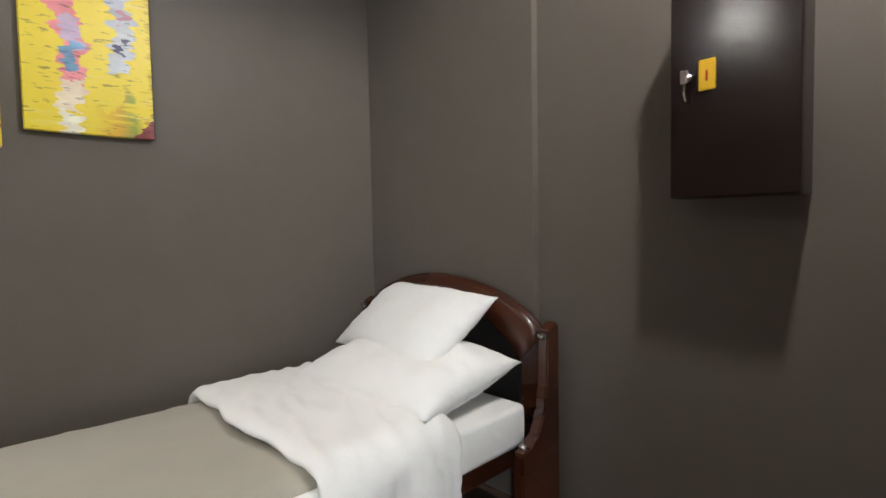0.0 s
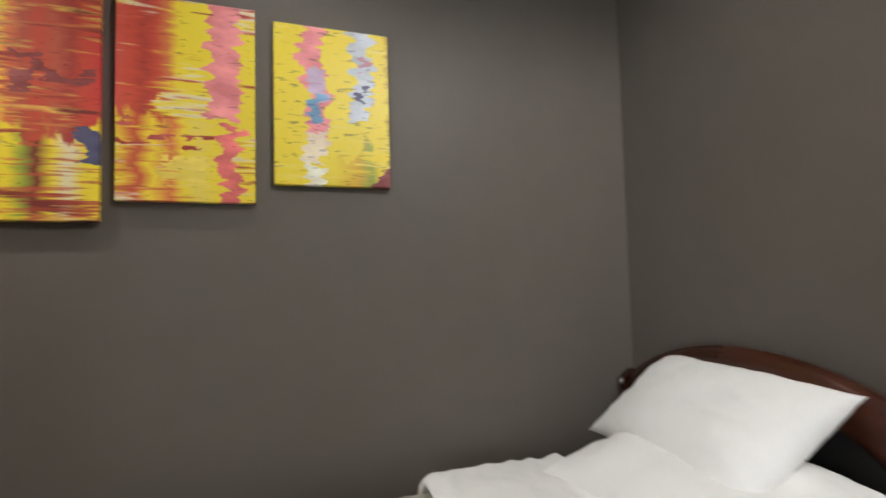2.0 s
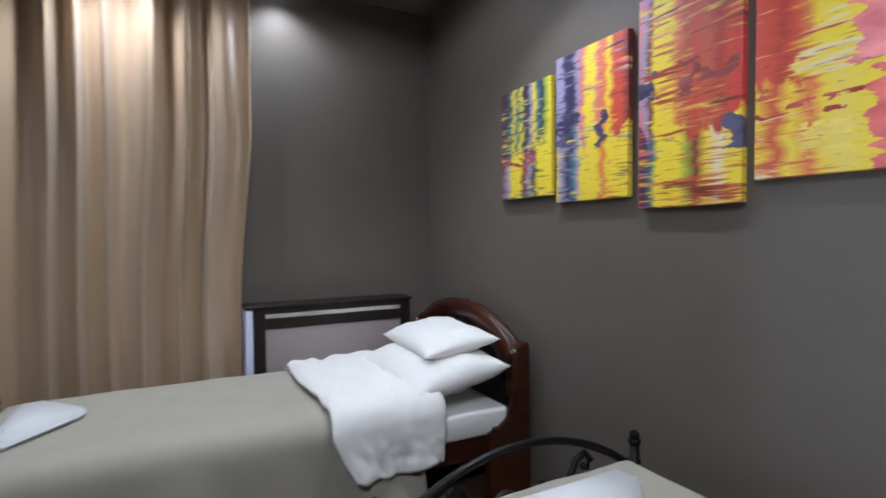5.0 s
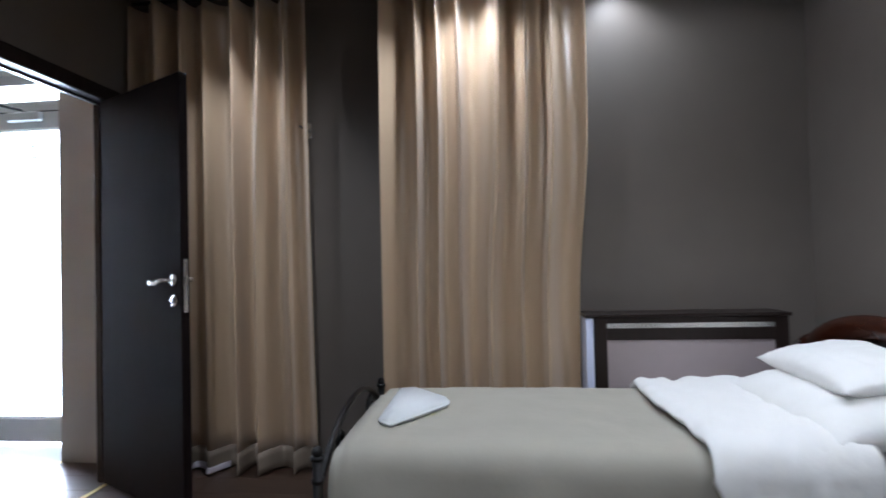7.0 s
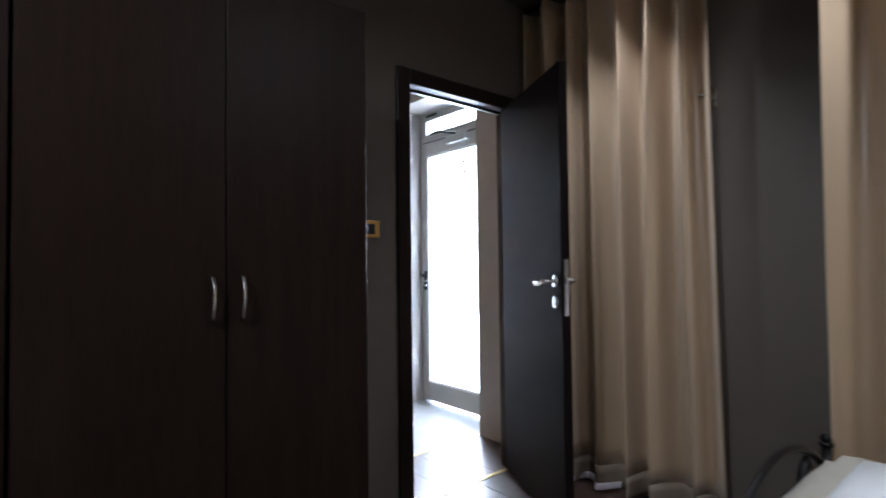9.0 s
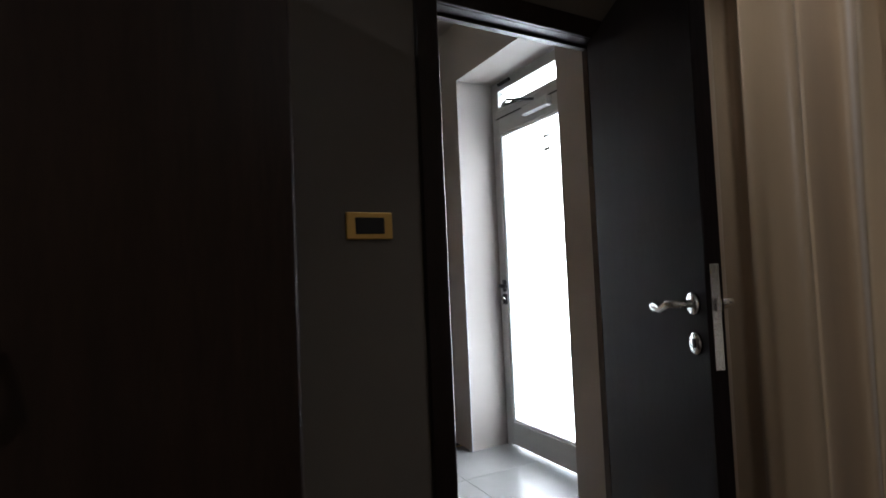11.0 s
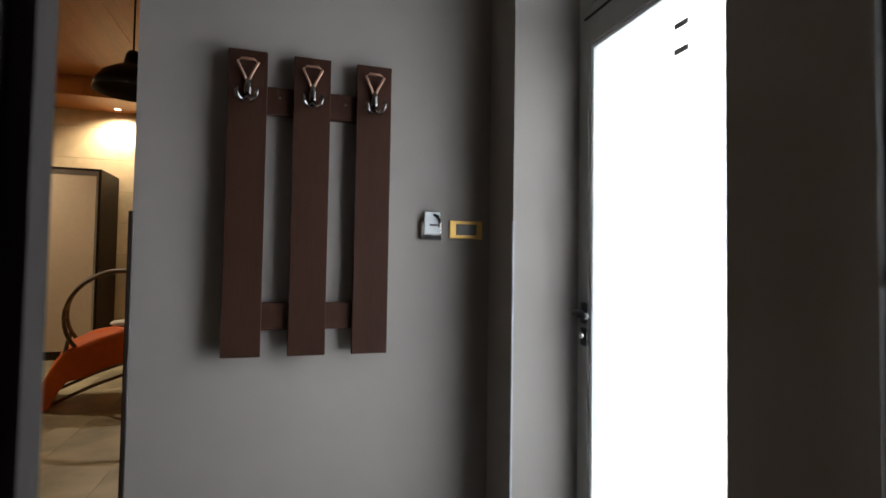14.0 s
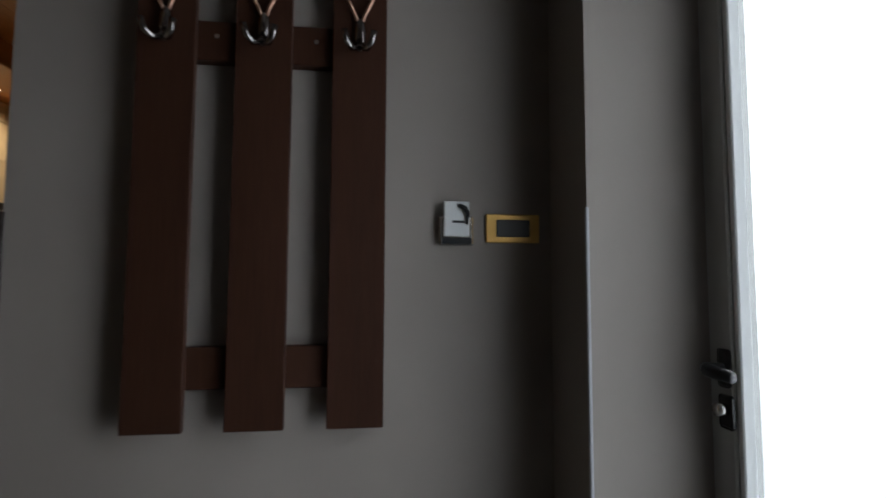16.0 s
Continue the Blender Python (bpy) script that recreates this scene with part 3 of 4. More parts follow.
    part("cross_bar", tube(bmesh.new(), [(0, 0, 0.24), (BW, 0, 0.24)], 0.010, 8), IRON, b)
    for s in (-1, 1):
        pts = []
        for k in range(36):
            a = k / 35 * 8.2
            r = 0.052 * (1 - k / 35 * 0.72)
            pts.append((BW / 2 + s * (0.060 - r * math.cos(a)), 0, 0.425 - r * math.sin(a)))
        part("scroll", tube(bmesh.new(), pts, 0.0125, 8), IRON, b, "wrought iron scroll", True)
        pts = [(BW / 2 + s * 0.008, 0, 0.425), (BW / 2 + s * 0.035, 0, 0.352), (BW / 2 + s * 0.10, 0, 0.335), (BW / 2 + s * 0.155, 0, 0.375), (BW / 2 + s * 0.185, 0, 0.44),
               (BW / 2 + s * 0.215, 0, 0.50), (BW / 2 + s * 0.255, 0, 0.518), (BW / 2 + s * 0.28, 0, 0.49), (BW / 2 + s * 0.265, 0, 0.465), (BW / 2 + s * 0.245, 0, 0.475)]
        part("scroll_rod", tube(bmesh.new(), pts, [0.010, 0.012, 0.013, 0.013, 0.013, 0.013, 0.0125, 0.012, 0.011, 0.013], 8), IRON, b, "", True)
    # mattress
    bm = B(0.065, mx, 0.05, BL - 0.115, 0.306, mz, 0.022, 3)
    mt = solid("mattress", bm, LINEN, "thick white mattress on the bed frame", "mattress", smooth=True)
    mt.matrix_world = m
    off = Vector((seed * 3.1, 0, 0))

    def spread(u, v):
        top_ = 0.492 + h
        x, z, side = wrap(u, 0.16, 0.34, top_, 0.055, BW - 0.022, 0.085)
        y = 0.03 + v * (BL - 0.62)
        n_ = noise.noise(Vector((x * 2.2, y * 2.2, z * 2.2)) + off)
        n2 = noise.noise(Vector((x * 7, y * 7, z * 4)) + off)
        k = max(0.0, top_ - 0.06 - z) / 0.3
        side = 1 if x > 0.4 else -1
        x += side * k * (0.02 + 0.030 * math.sin(y * 9 + n_ * 4) + 0.014 * n2)
        z += (0.009 * n_ + 0.003 * n2 + 0.004 * max(0, 1 - abs(noise.noise(Vector((x * 1.6 + y * 3.2, y * 1.2, seed)))) * 9)) * (1 - min(1, k * 4))
        if v < 0.02:
            z -= 0.03
        return Vector((x, y, z))
    bs = solid("bedspread", surf(bmesh.new(), spread, 60, 70), KHAKI, "plain khaki bedspread draped over the bed", "bedspread", group="bedspreads", smooth=True)
    cloth(bs, 0.008)
    bs.matrix_world = m

    def fold(u, v):
        top_ = 0.526 + h
        x, z, side = wrap(u, 0.10, 0.19, top_, 0.035, BW + 0.004, 0.10)
        n3 = noise.noise(Vector((x * 4, z * 4, seed * 1.7)))
        y0 = BL - 0.99 + 0.05 * n3 + 0.10 * (1 if z < top_ - 0.1 else 0) * (top_ - 0.1 - z) / 0.2
        y1 = BL - 0.50 + 0.03 * n3
        y = y0 + v * (y1 - y0)
        n_ = noise.noise(Vector((x * 3, y * 3, z * 3)) + off)
        n2 = noise.noise(Vector((x * 9, y * 9, z * 6)) + off)
        z += 0.012 * n_ + 0.006 * n2 + 0.003 * noise.noise(Vector((x * 24, y * 17, z * 9)) + off) + 0.008 * (1 - abs(noise.noise(Vector((x * 5 + y * 9, y * 3 - x * 2, seed)))) * 3)
        edge = min(v, 1 - v)
        k = min(1.0, max(0.0, top_ - 0.05 - z) / 0.22)
        z -= 0.022 * max(0, 1 - edge / 0.09) ** 2 * (1 - k)
        side = 1 if x > 0.4 else -1
        x += side * k * (0.014 + 0.013 * math.sin(y * 19 + 6 * n_ - z * 9) + 0.022 * n2 + 0.012 * noise.noise(Vector((y * 26, z * 22, seed))))
        return Vector((x, y, z))
    df = solid("folded_duvet", surf(bmesh.new(), fold, 110, 64), LINEN, "white duvet turned back over the khaki bedspread", "duvet", group="duvets", smooth=True)
    cloth(df, 0.034)
    df.matrix_world = m

    def pillow(cx, cy, cz, tilt, yaw, wx, wy, t, label_, sd):
        bm = bmesh.new()
        for side in (1, -1):
            def f(u, v):
                a, c_ = u * 2 - 1, v * 2 - 1
                h = t / 2 * (max(0, 1 - abs(a) ** 3.4) ** 0.55) * (max(0, 1 - abs(c_) ** 3.4) ** 0.55)
                corner = (abs(a) * abs(c_)) ** 5
                px = a * wx / 2 * (1 - 0.045 * (1 - c_ * c_) * abs(a) ** 3 + 0.025 * corner)
                py = c_ * wy / 2 * (1 - 0.06 * (1 - a * a) * abs(c_) ** 3 + 0.03 * corner)
                n_ = noise.noise(Vector((px * 6 + sd, py * 6, side * 2))) + 0.5 * noise.noise(Vector((px * 22 + sd, py * 8, side * 3)))
                rim_ = abs(a) ** 4
                crease = math.sin(c_ * 17 + 3 * n_ + sd) * rim_ * (1 - c_ * c_)
                line = max(0.0, 1 - abs(noise.noise(Vector((px * 4 + py * 7 + sd, py * 3 - px * 2, side)))) * 8)
                return Vector((px, py, side * (h + h * 0.14 * n_ + 0.006 * crease * (1 - abs(a)) * 4 - 0.005 * line * min(1.0, h * 30))))
            surf(bm, f, 44, 34)
        bmesh.ops.remove_doubles(bm, verts=bm.verts, dist=0.0008)
        bmesh.ops.recalc_face_normals(bm, faces=bm.faces)
        p = solid("pillow", bm, LINEN, label_, "pillow", group="pillows", smooth=True)
        p.matrix_world = m @ pose(cx, cy, cz, tilt, 0, yaw)
        return p
    pillow(BW / 2 + 0.09, BL - 0.38, 0.573 + h * 0.4, 9, 2, 0.74, 0.50, 0.205, "plump white pillow lying on the mattress", seed)
    pillow(*upper, "white pillow propped on another against the headboard", seed + 5)
    # folded towel
    tri = [(0.70, 0.14), (0.75, 0.20), (0.47, 0.40), (0.40, 0.39), (0.22, 0.22), (0.24, 0.14)]
    bm = bmesh.new()
    prism(bm, tri, 0.498 + h, 0.526 + h, "z")
    bmesh.ops.bevel(bm, geom=bm.edges[:], offset=0.011, segments=3, affect="EDGES")
    tw = solid("folded_towel", bm, TOWEL, "white towel folded on the foot of the bed", "towel", group="folded towels", smooth=True)
    tw.matrix_world = m
    return b


bed("bed", "single bed with mahogany headboard along the picture wall", pose(0.105, YN - BL, 0), 1, 0.0, -0.102, 0.0, 0.968, 0.462,
    (BW / 2 - 0.01, BL - 0.255, 0.727, 35, -7, 0.69, 0.41, 0.175))
bed("bed", "single bed with mahogany headboard beside the curtains", pose(BL + 0.03, 1.215, 0, 0, 0, 90), 2, 0.034, -0.195, -0.03, 0.925, 0.43,
    (BW / 2 + 0.06, BL - 0.305, 0.716, 8, -3, 0.62, 0.385, 0.135))

# ---- low cabinet behind the bed ----
lc = thing("low_cabinet", "dark wooden cabinet with a pale mauve front panel", "cabinet", at=(0, 0, 0))
cx0, cx1, cy0, cy1 = 0.235, 1.172, 1.02, 1.195
part("top", B(cx0 - 0.01, cx1 + 0.045, cy0, cy1 + 0.012, 0.845, 0.862, 0.003), WENGE_B, lc)
part("stile", B(cx1 - 0.065, cx1 - 0.006, cy1 - 0.02, cy1, 0, 0.845, 0.002), WENGE_B, lc)
part("stile", B(cx0, cx0 + 0.065, cy1 - 0.02, cy1, 0, 0.845, 0.002), WENGE_B, lc)
part("rail", B(cx0 + 0.065, cx1 - 0.065, cy1 - 0.02, cy1, 0.815, 0.845), WENGE_B, lc)
part("rail", B(cx0 + 0.065, cx1 - 0.065, cy1 - 0.02, cy1, 0.73, 0.79), WENGE_B, lc)
part("strip", B(cx0 + 0.065, cx1 - 0.065, cy1 - 0.016, cy1 - 0.004, 0.79, 0.815), CHROME, lc, "pale metallic strip")
part("panel", B(cx0 + 0.065, cx1 - 0.065, cy1 - 0.018, cy1 - 0.008, 0.02, 0.73), MAUVE, lc, "pale mauve panel")
# front-facing strip with the bluish daylight put into its colour
part("side", B(cx1 + 0.002, cx1 + 0.040, cy0, cy1 + 0.006, 0, 0.842, 0.003), DAYLIT_SIDE, lc, "pale laminate side board tinted blue for doorway daylight")
part("back", B(cx0, cx1 - 0.006, cy0, cy0 + 0.012, 0, 0.845), WENGE_B, lc)

# ---- curtains ----
def curtain(name, label, x0, x1, seed, flare, tuck=0.0):
    def f(u, v):
        z = 0.012 + v * (2.66 - 0.012)
        spread = 1 + flare * (1 - v) ** 2
        k = min(1.0, max(0.0, (0.72 - v) / 0.40))
        xa = x0 + tuck * k * k * (3 - 2 * k)
        mid = (xa + x1) / 2
        x = mid + (u - 0.5) * (x1 - xa) * spread
        n_ = noise.noise(Vector((u * 5.0, seed, v * 0.35)))
        ph = u * (x1 - x0) * 41 + 4.2 * n_ + seed + 0.22 * math.sin(v * 2.2 + seed)
        amp = 0.056 + 0.022 * (0.5 + 0.5 * math.sin(u * 11 + seed)) + 0.012 * n_
        d = amp * math.sin(ph + 0.55 * math.sin(ph)) + 0.016 * math.sin(ph * 2.3 + 1.1 + v) * (0.4 + 0.6 * v) + 0.006 * noise.noise(Vector((u * 22, seed + 3, v * 2.2)))
        return Vector((x + 0.022 * math.cos(ph), YS + 0.100 + d, z))
    c_ = thing(name, label, "curtain", group="curtains")
    o = part("drape", surf(bmesh.new(), lambda u, v: f(u, 0.045 + v * 0.955), int((x1 - x0) * 170), 30), CURTAIN, c_, "", True)
    cloth(o, 0.004)
    o = part("hem", surf(bmesh.new(), lambda u, v: f(u, v * 0.045) + Vector((0, 0.003, 0)), int((x1 - x0) * 170), 3), HEM, c_, "darker hem band", True)
    cloth(o, 0.006)
    o = part("lining", surf(bmesh.new(), lambda u, v: f(0.48 + u * 0.34, v * 0.012) + Vector((0, 0.007 + 0.012 * (1 - v), 0)), int((x1 - x0) * 70), 3), LINING, c_, "pale lilac lining showing under the hem", True)
    cloth(o, 0.003)
    part("rod", cyl(bmesh.new(), (x0 - 0.06, YS + 0.09, 2.685), (x1 + 0.06 if x1 < 3 else x1 + 0.02, YS + 0.09, 2.685), 0.012), IRON, c_)
    return c_


curtain("curtain", "floor length beige satin curtain in loose folds behind the bed", 1.175, 2.25, 1.7, 0.0, 0.065)
curtain("curtain", "floor length beige satin curtain in the corner by the door", 2.685, 3.70, 4.2, 0.03)

br = thing("wall_bracket", "small pale metal bracket on the wall beside the curtain", "bracket", at=(2.713, YS, 1.92))
part("plate", B(-0.02, 0.02, 0, 0.006, -0.045, 0.045, 0.002), CHROME, br)
part("hook", tube(bmesh.new(), [(0, 0.006, 0), (0, 0.06, 0.0), (0.03, 0.075, 0.01)], 0.009, 8), CHROME, br, "", True)

# ---- paintings ----
def canvas(name, label, y0, y1, z0, z1, bands, lower, level, streaks, amount, seed, fleck=0.5, patch=()):
    m = bpy.data.materials.new(name + "_paint")
    m.use_nodes = True
    nt = m.node_tree
    n, l = nt.nodes, nt.links
    b = n["Principled BSDF"]
    b.inputs["Roughness"].default_value = 0.42
    tc, sp = n.new("ShaderNodeTexCoord"), n.new("ShaderNodeSeparateXYZ")
    l.new(tc.outputs["Object"], sp.inputs[0])

    def nz(scale, sy, sz, detail=4.0, w=0.0):
        mp, t = n.new("ShaderNodeMapping"), n.new("ShaderNodeTexNoise")
        mp.inputs["Scale"].default_value, mp.inputs["Location"].default_value = (1, sy, sz), (seed + w, seed * 2 + w, 0)
        l.new(tc.outputs["Object"], mp.inputs[0]), l.new(mp.outputs[0], t.inputs["Vector"])
        t.inputs["Scale"].default_value, t.inputs["Detail"].default_value = scale, detail
        return t.outputs["Fac"]

    def op(kind, a, c_):
        q = n.new("ShaderNodeMath")
        q.operation = kind
        for k, v in enumerate((a, c_)):
            if isinstance(v, (int, float)):
                q.inputs[k].default_value = v
            else:
                l.new(v, q.inputs[k])
        return q.outputs[0]

    def ramp(fac, stops, interp="LINEAR"):
        r = n.new("ShaderNodeValToRGB")
        r.color_ramp.interpolation = interp
        els = r.color_ramp.elements
        while len(els) < len(stops):
            els.new(1.0)
        for e, (p, c_) in zip(els, stops):
            e.position, e.color = p, (*c_, 1)
        l.new(fac, r.inputs[0])
        return r.outputs[0]

    def blend(fac, a, c_):
        q = n.new("ShaderNodeMix")
        q.data_type = "RGBA"
        l.new(fac, q.inputs["Factor"]), l.new(a, q.inputs["A"]), l.new(c_, q.inputs["B"])
        return q.outputs["Result"]
    wide, tall = y1 - y0, z1 - z0
    u = op("ADD", op("DIVIDE", sp.outputs["Y"], wide), 0.5)
    v = op("ADD", op("DIVIDE", sp.outputs["Z"], tall), 0.5)
    un = op("ADD", u, op("MULTIPLY", op("SUBTRACT", nz(13, 0.35, 2.4, 7), 0.5), 0.19))
    vn = op("ADD", v, op("MULTIPLY", op("SUBTRACT", nz(8, 1.6, 0.8, 8, 5), 0.5), 0.75))
    col = blend(ramp(vn, [(level - 0.02, (0, 0, 0)), (level + 0.02, (1, 1, 1))]), ramp(un, lower), ramp(un, bands))
    fine = ramp(nz(16, 0.3, 5.5, 8, 19), [(0.54, (0, 0, 0)), (0.60, (0.75, 0.75, 0.75))])
    col = blend(fine, col, ramp(op("ADD", un, op("MULTIPLY", op("SUBTRACT", nz(7, 0.8, 3.0, 6, 23), 0.5), 1.3)), bands))
    st = nz(9, 0.45, 8.0, 8)
    stm = op("ADD", st, op("MULTIPLY", op("SUBTRACT", nz(4, 1, 1, 2, 7), 0.5), 0.8))
    if streaks:
        c2 = ramp(nz(6, 0.5, 5.0, 6, 3), streaks)
        mask = ramp(stm, [(amount, (0, 0, 0)), (amount + 0.06, (1, 1, 1))])
        col = blend(mask, col, c2)
    for (ua, ub, va, vb, c_) in patch:
        du = op("ABSOLUTE", op("SUBTRACT", op("ADD", u, op("MULTIPLY", op("SUBTRACT", nz(9, 0.35, 4.0, 7, ua), 0.5), 0.42)), (ua + ub) / 2), 0)
        dv = op("ABSOLUTE", op("SUBTRACT", op("ADD", v, op("MULTIPLY", op("SUBTRACT", nz(11, 0.8, 1.6, 7, vb), 0.5), 0.40)), (va + vb) / 2), 0)
        inside = op("MULTIPLY", op("LESS_THAN", du, (ub - ua) / 2), op("LESS_THAN", dv, (vb - va) / 2))
        if ub - ua > 0.3:
            inside = op("MULTIPLY", inside, op("GREATER_THAN", nz(8, 0.45, 6.0, 7, ua + vb), 0.46))
        tint = ramp(nz(11, 0.7, 1.4, 5, ub), [(0.35, c_), (0.65, tuple(min(1, q * 1.5 + 0.06) for q in c_))])
        col = blend(inside, col, tint)
    dark = n.new("ShaderNodeRGB")
    dark.outputs[0].default_value = (0.05, 0.012, 0.02, 1)
    fl = ramp(nz(52, 0.38, 2.4, 8, 11), [(0.565 + 0.1 * (1 - fleck), (0, 0, 0)), (0.63 + 0.1 * (1 - fleck), (fleck, fleck, fleck))])
    col = blend(fl, col, dark.outputs[0])
    l.new(col, b.inputs["Base Color"])
    bp = n.new("ShaderNodeBump")
    bp.inputs["Strength"].default_value, bp.inputs["Distance"].default_value = 0.3, 0.002
    l.new(st, bp.inputs["Height"]), l.new(bp.outputs[0], b.inputs["Normal"])
    yc, zc = (y0 + y1) / 2, (z0 + z1) / 2
    t = thing(name, label, "painting", group="five wall canvases", at=(0, yc, zc))
    part("canvas", B(0.004, 0.032, -wide / 2, wide / 2, -tall / 2, tall / 2, 0.003), m, t)
    part("stretcher", B(0.0, 0.004, -wide / 2 + 0.01, wide / 2 - 0.01, -tall / 2 + 0.01, tall / 2 - 0.01), CANVASEDGE, t)
    return t


YE, NV, RD, OR, PK, TL, LV, CRM, MR = (0.84, 0.66, 0.04), (0.035, 0.03, 0.085), (0.60, 0.080, 0.045), (0.72, 0.18, 0.060), (0.70, 0.20, 0.21), (0.05, 0.17, 0.19), (0.34, 0.30, 0.46), (0.78, 0.70, 0.50), (0.20, 0.03, 0.03)
GR = (0.30, 0.36, 0.05)
canvas("painting", "abstract canvas with navy, teal and yellow vertical stripes", 1.922, 2.315, 1.427, 1.966,
       [(0.0, MR), (0.10, NV), (0.2, TL), (0.28, YE), (0.36, TL), (0.44, YE), (0.5, NV), (0.57, NV), (0.63, LV), (0.70, YE), (0.77, TL), (0.85, NV), (0.9, GR), (1.0, YE)],
       [(0.0, MR), (0.14, LV), (0.25, YE), (0.42, YE), (0.5, MR), (0.6, LV), (0.68, NV), (0.76, YE), (1.0, YE)], 0.40,
       [(0.35, NV), (0.45, TL), (0.55, YE), (0.66, NV)], 0.63, 1.3, 0.4, [(0.0, 0.75, 0.30, 0.36, (0.30, 0.03, 0.06))])
canvas("painting", "abstract canvas with lavender, navy and yellow stripes", 2.35, 2.757, 1.389, 2.02,
       [(0.0, LV), (0.10, LV), (0.16, NV), (0.27, NV), (0.33, LV), (0.40, PK), (0.47, YE), (0.56, YE), (0.62, PK), (0.70, OR), (0.76, YE), (0.83, RD), (0.92, RD), (1.0, MR)],
       [(0.0, YE), (0.10, LV), (0.18, NV), (0.26, TL), (0.32, LV), (0.38, YE), (0.6, YE), (0.68, OR), (0.75, YE), (1.0, YE)], 0.42,
       [(0.35, NV), (0.45, LV), (0.53, YE), (0.62, PK)], 0.64, 4.1, 0.4, [(0.0, 0.35, 0.40, 0.62, NV), (0.62, 0.72, 0.35, 0.55, NV)])
canvas("painting", "tall abstract canvas with a yellow band and red streaks", 2.807, 3.194, 1.341, 2.09,
       [(0.0, PK), (0.08, LV), (0.14, MR), (0.19, YE), (0.36, YE), (0.42, OR), (0.50, (0.46, 0.09, 0.05)), (0.60, RD), (0.72, (0.52, 0.11, 0.06)), (0.82, (0.40, 0.05, 0.04)), (0.9, RD), (1.0, (0.62, 0.06, 0.05))],
       [(0.0, MR), (0.07, NV), (0.14, TL), (0.2, YE), (0.42, YE), (0.52, GR), (0.6, MR), (0.7, YE), (0.8, CRM), (0.9, YE), (1.0, YE)], 0.36,
       [(0.3, MR), (0.42, (0.40, 0.06, 0.035)), (0.5, (0.62, 0.20, 0.07)), (0.58, (0.76, 0.48, 0.10)), (0.66, MR)], 0.545, 7.7, 0.45, [(0.0, 0.16, 0.50, 0.62, NV), (0.40, 0.95, 0.53, 0.58, MR), (0.88, 1.05, 0.22, 0.42, NV)])
canvas("painting", "abstract canvas of red streaks, yellow and a pink band", 3.231, 3.623, 1.405, 2.04,
       [(0.0, (0.66, 0.10, 0.07)), (0.10, RD), (0.19, (0.44, 0.05, 0.035)), (0.28, RD), (0.36, (0.66, 0.20, 0.06)), (0.43, YE), (0.7, YE), (1.0, YE)],
       [(0.0, YE), (0.15, RD), (0.25, YE), (0.38, OR), (0.46, YE), (0.56, (0.8, 0.62, 0.12)), (0.7, YE), (1.0, YE)], 0.42,
       [(0.3, MR), (0.40, (0.44, 0.06, 0.035)), (0.48, YE), (0.55, CRM), (0.62, RD), (0.7, MR)], 0.555, 11.2, 0.45, [(0.30, 0.62, 0.06, 0.20, (0.70, 0.50, 0.08)), (0.0, 0.7, 0.30, 0.35, (0.34, 0.03, 0.03)), (0.66, 0.88, 0.40, 1.1, PK), (0.74, 0.88, -0.1, 0.42, (0.64, 0.12, 0.12))])
canvas("painting", "yellow abstract canvas with a winding pink and blue band", 3.68, 4.067, 1.47, 2.014,
       [(0.0, YE), (0.3, YE), (0.6, YE), (0.95, YE), (1.0, (0.6, 0.4, 0.02))],
       [(0.0, YE), (0.5, YE), (0.7, (0.72, 0.42, 0.03)), (0.82, GR), (0.9, YE), (1.0, MR)], 0.22,
       [(0.4, YE), (0.6, (0.85, 0.70, 0.12))], 0.60, 15.0, 0.6,
       [(0.25, 0.42, 0.30, 1.1, PK), (0.28, 0.42, 0.50, 0.72, (0.45, 0.32, 0.45)), (0.28, 0.38, 0.40, 0.58, (0.12, 0.26, 0.42)), (0.66, 0.84, 0.42, 1.1, (0.42, 0.44, 0.46)), (0.70, 0.78, 0.52, 0.62, NV), (0.72, 0.80, 0.74, 0.84, (0.36, 0.16, 0.2)), (0.25, 0.42, 0.16, 0.30, (0.72, 0.55, 0.40)), (0.26, 0.43, -0.1, 0.15, (0.75, 0.66, 0.50)), (0.88, 1.05, -0.1, 0.12, MR)])

# ---- wall locker ----
lk = thing("wall_locker", "glossy espresso wall cabinet with a key and yellow tag", "wall cabinet", at=(1.588, 5.0, 1.192))
part("body", B(0, 0.320, 0.018, 0.134, 0, 0.585, 0.002), LOCKER, lk)
dr = part("door", B(0, 0.320, 0, 0.0165, 0.002, 0.583, 0.003, 2), LOCKER, lk)
part("lock", cyl(bmesh.new(), (0.05, 0.0, 0.335), (0.05, -0.012, 0.335), 0.011), CHROME, dr, "small steel cam lock", True)
part("key", box(B(0.048, 0.052, -0.03, -0.012, 0.327, 0.343), 0.04, 0.06, -0.036, -0.030, 0.317, 0.353, 0.002), CHROME, dr, "steel key in the lock")
part("key_chain", tube(bmesh.new(), [(0.05, -0.033, 0.318), (0.048, -0.03, 0.295), (0.05, -0.02, 0.27)], 0.003, 6), CHROME, dr)
tg = part("tag", B(0.078, 0.122, -0.005, 0.0, 0.296, 0.380, 0.002), YELLOW, dr, "yellow plastic tag with a small mark")
part("mark", B(0.097, 0.103, -0.0062, -0.005, 0.32, 0.35), mat("red_print", (0.5, 0.03, 0.01), 0.6), tg)

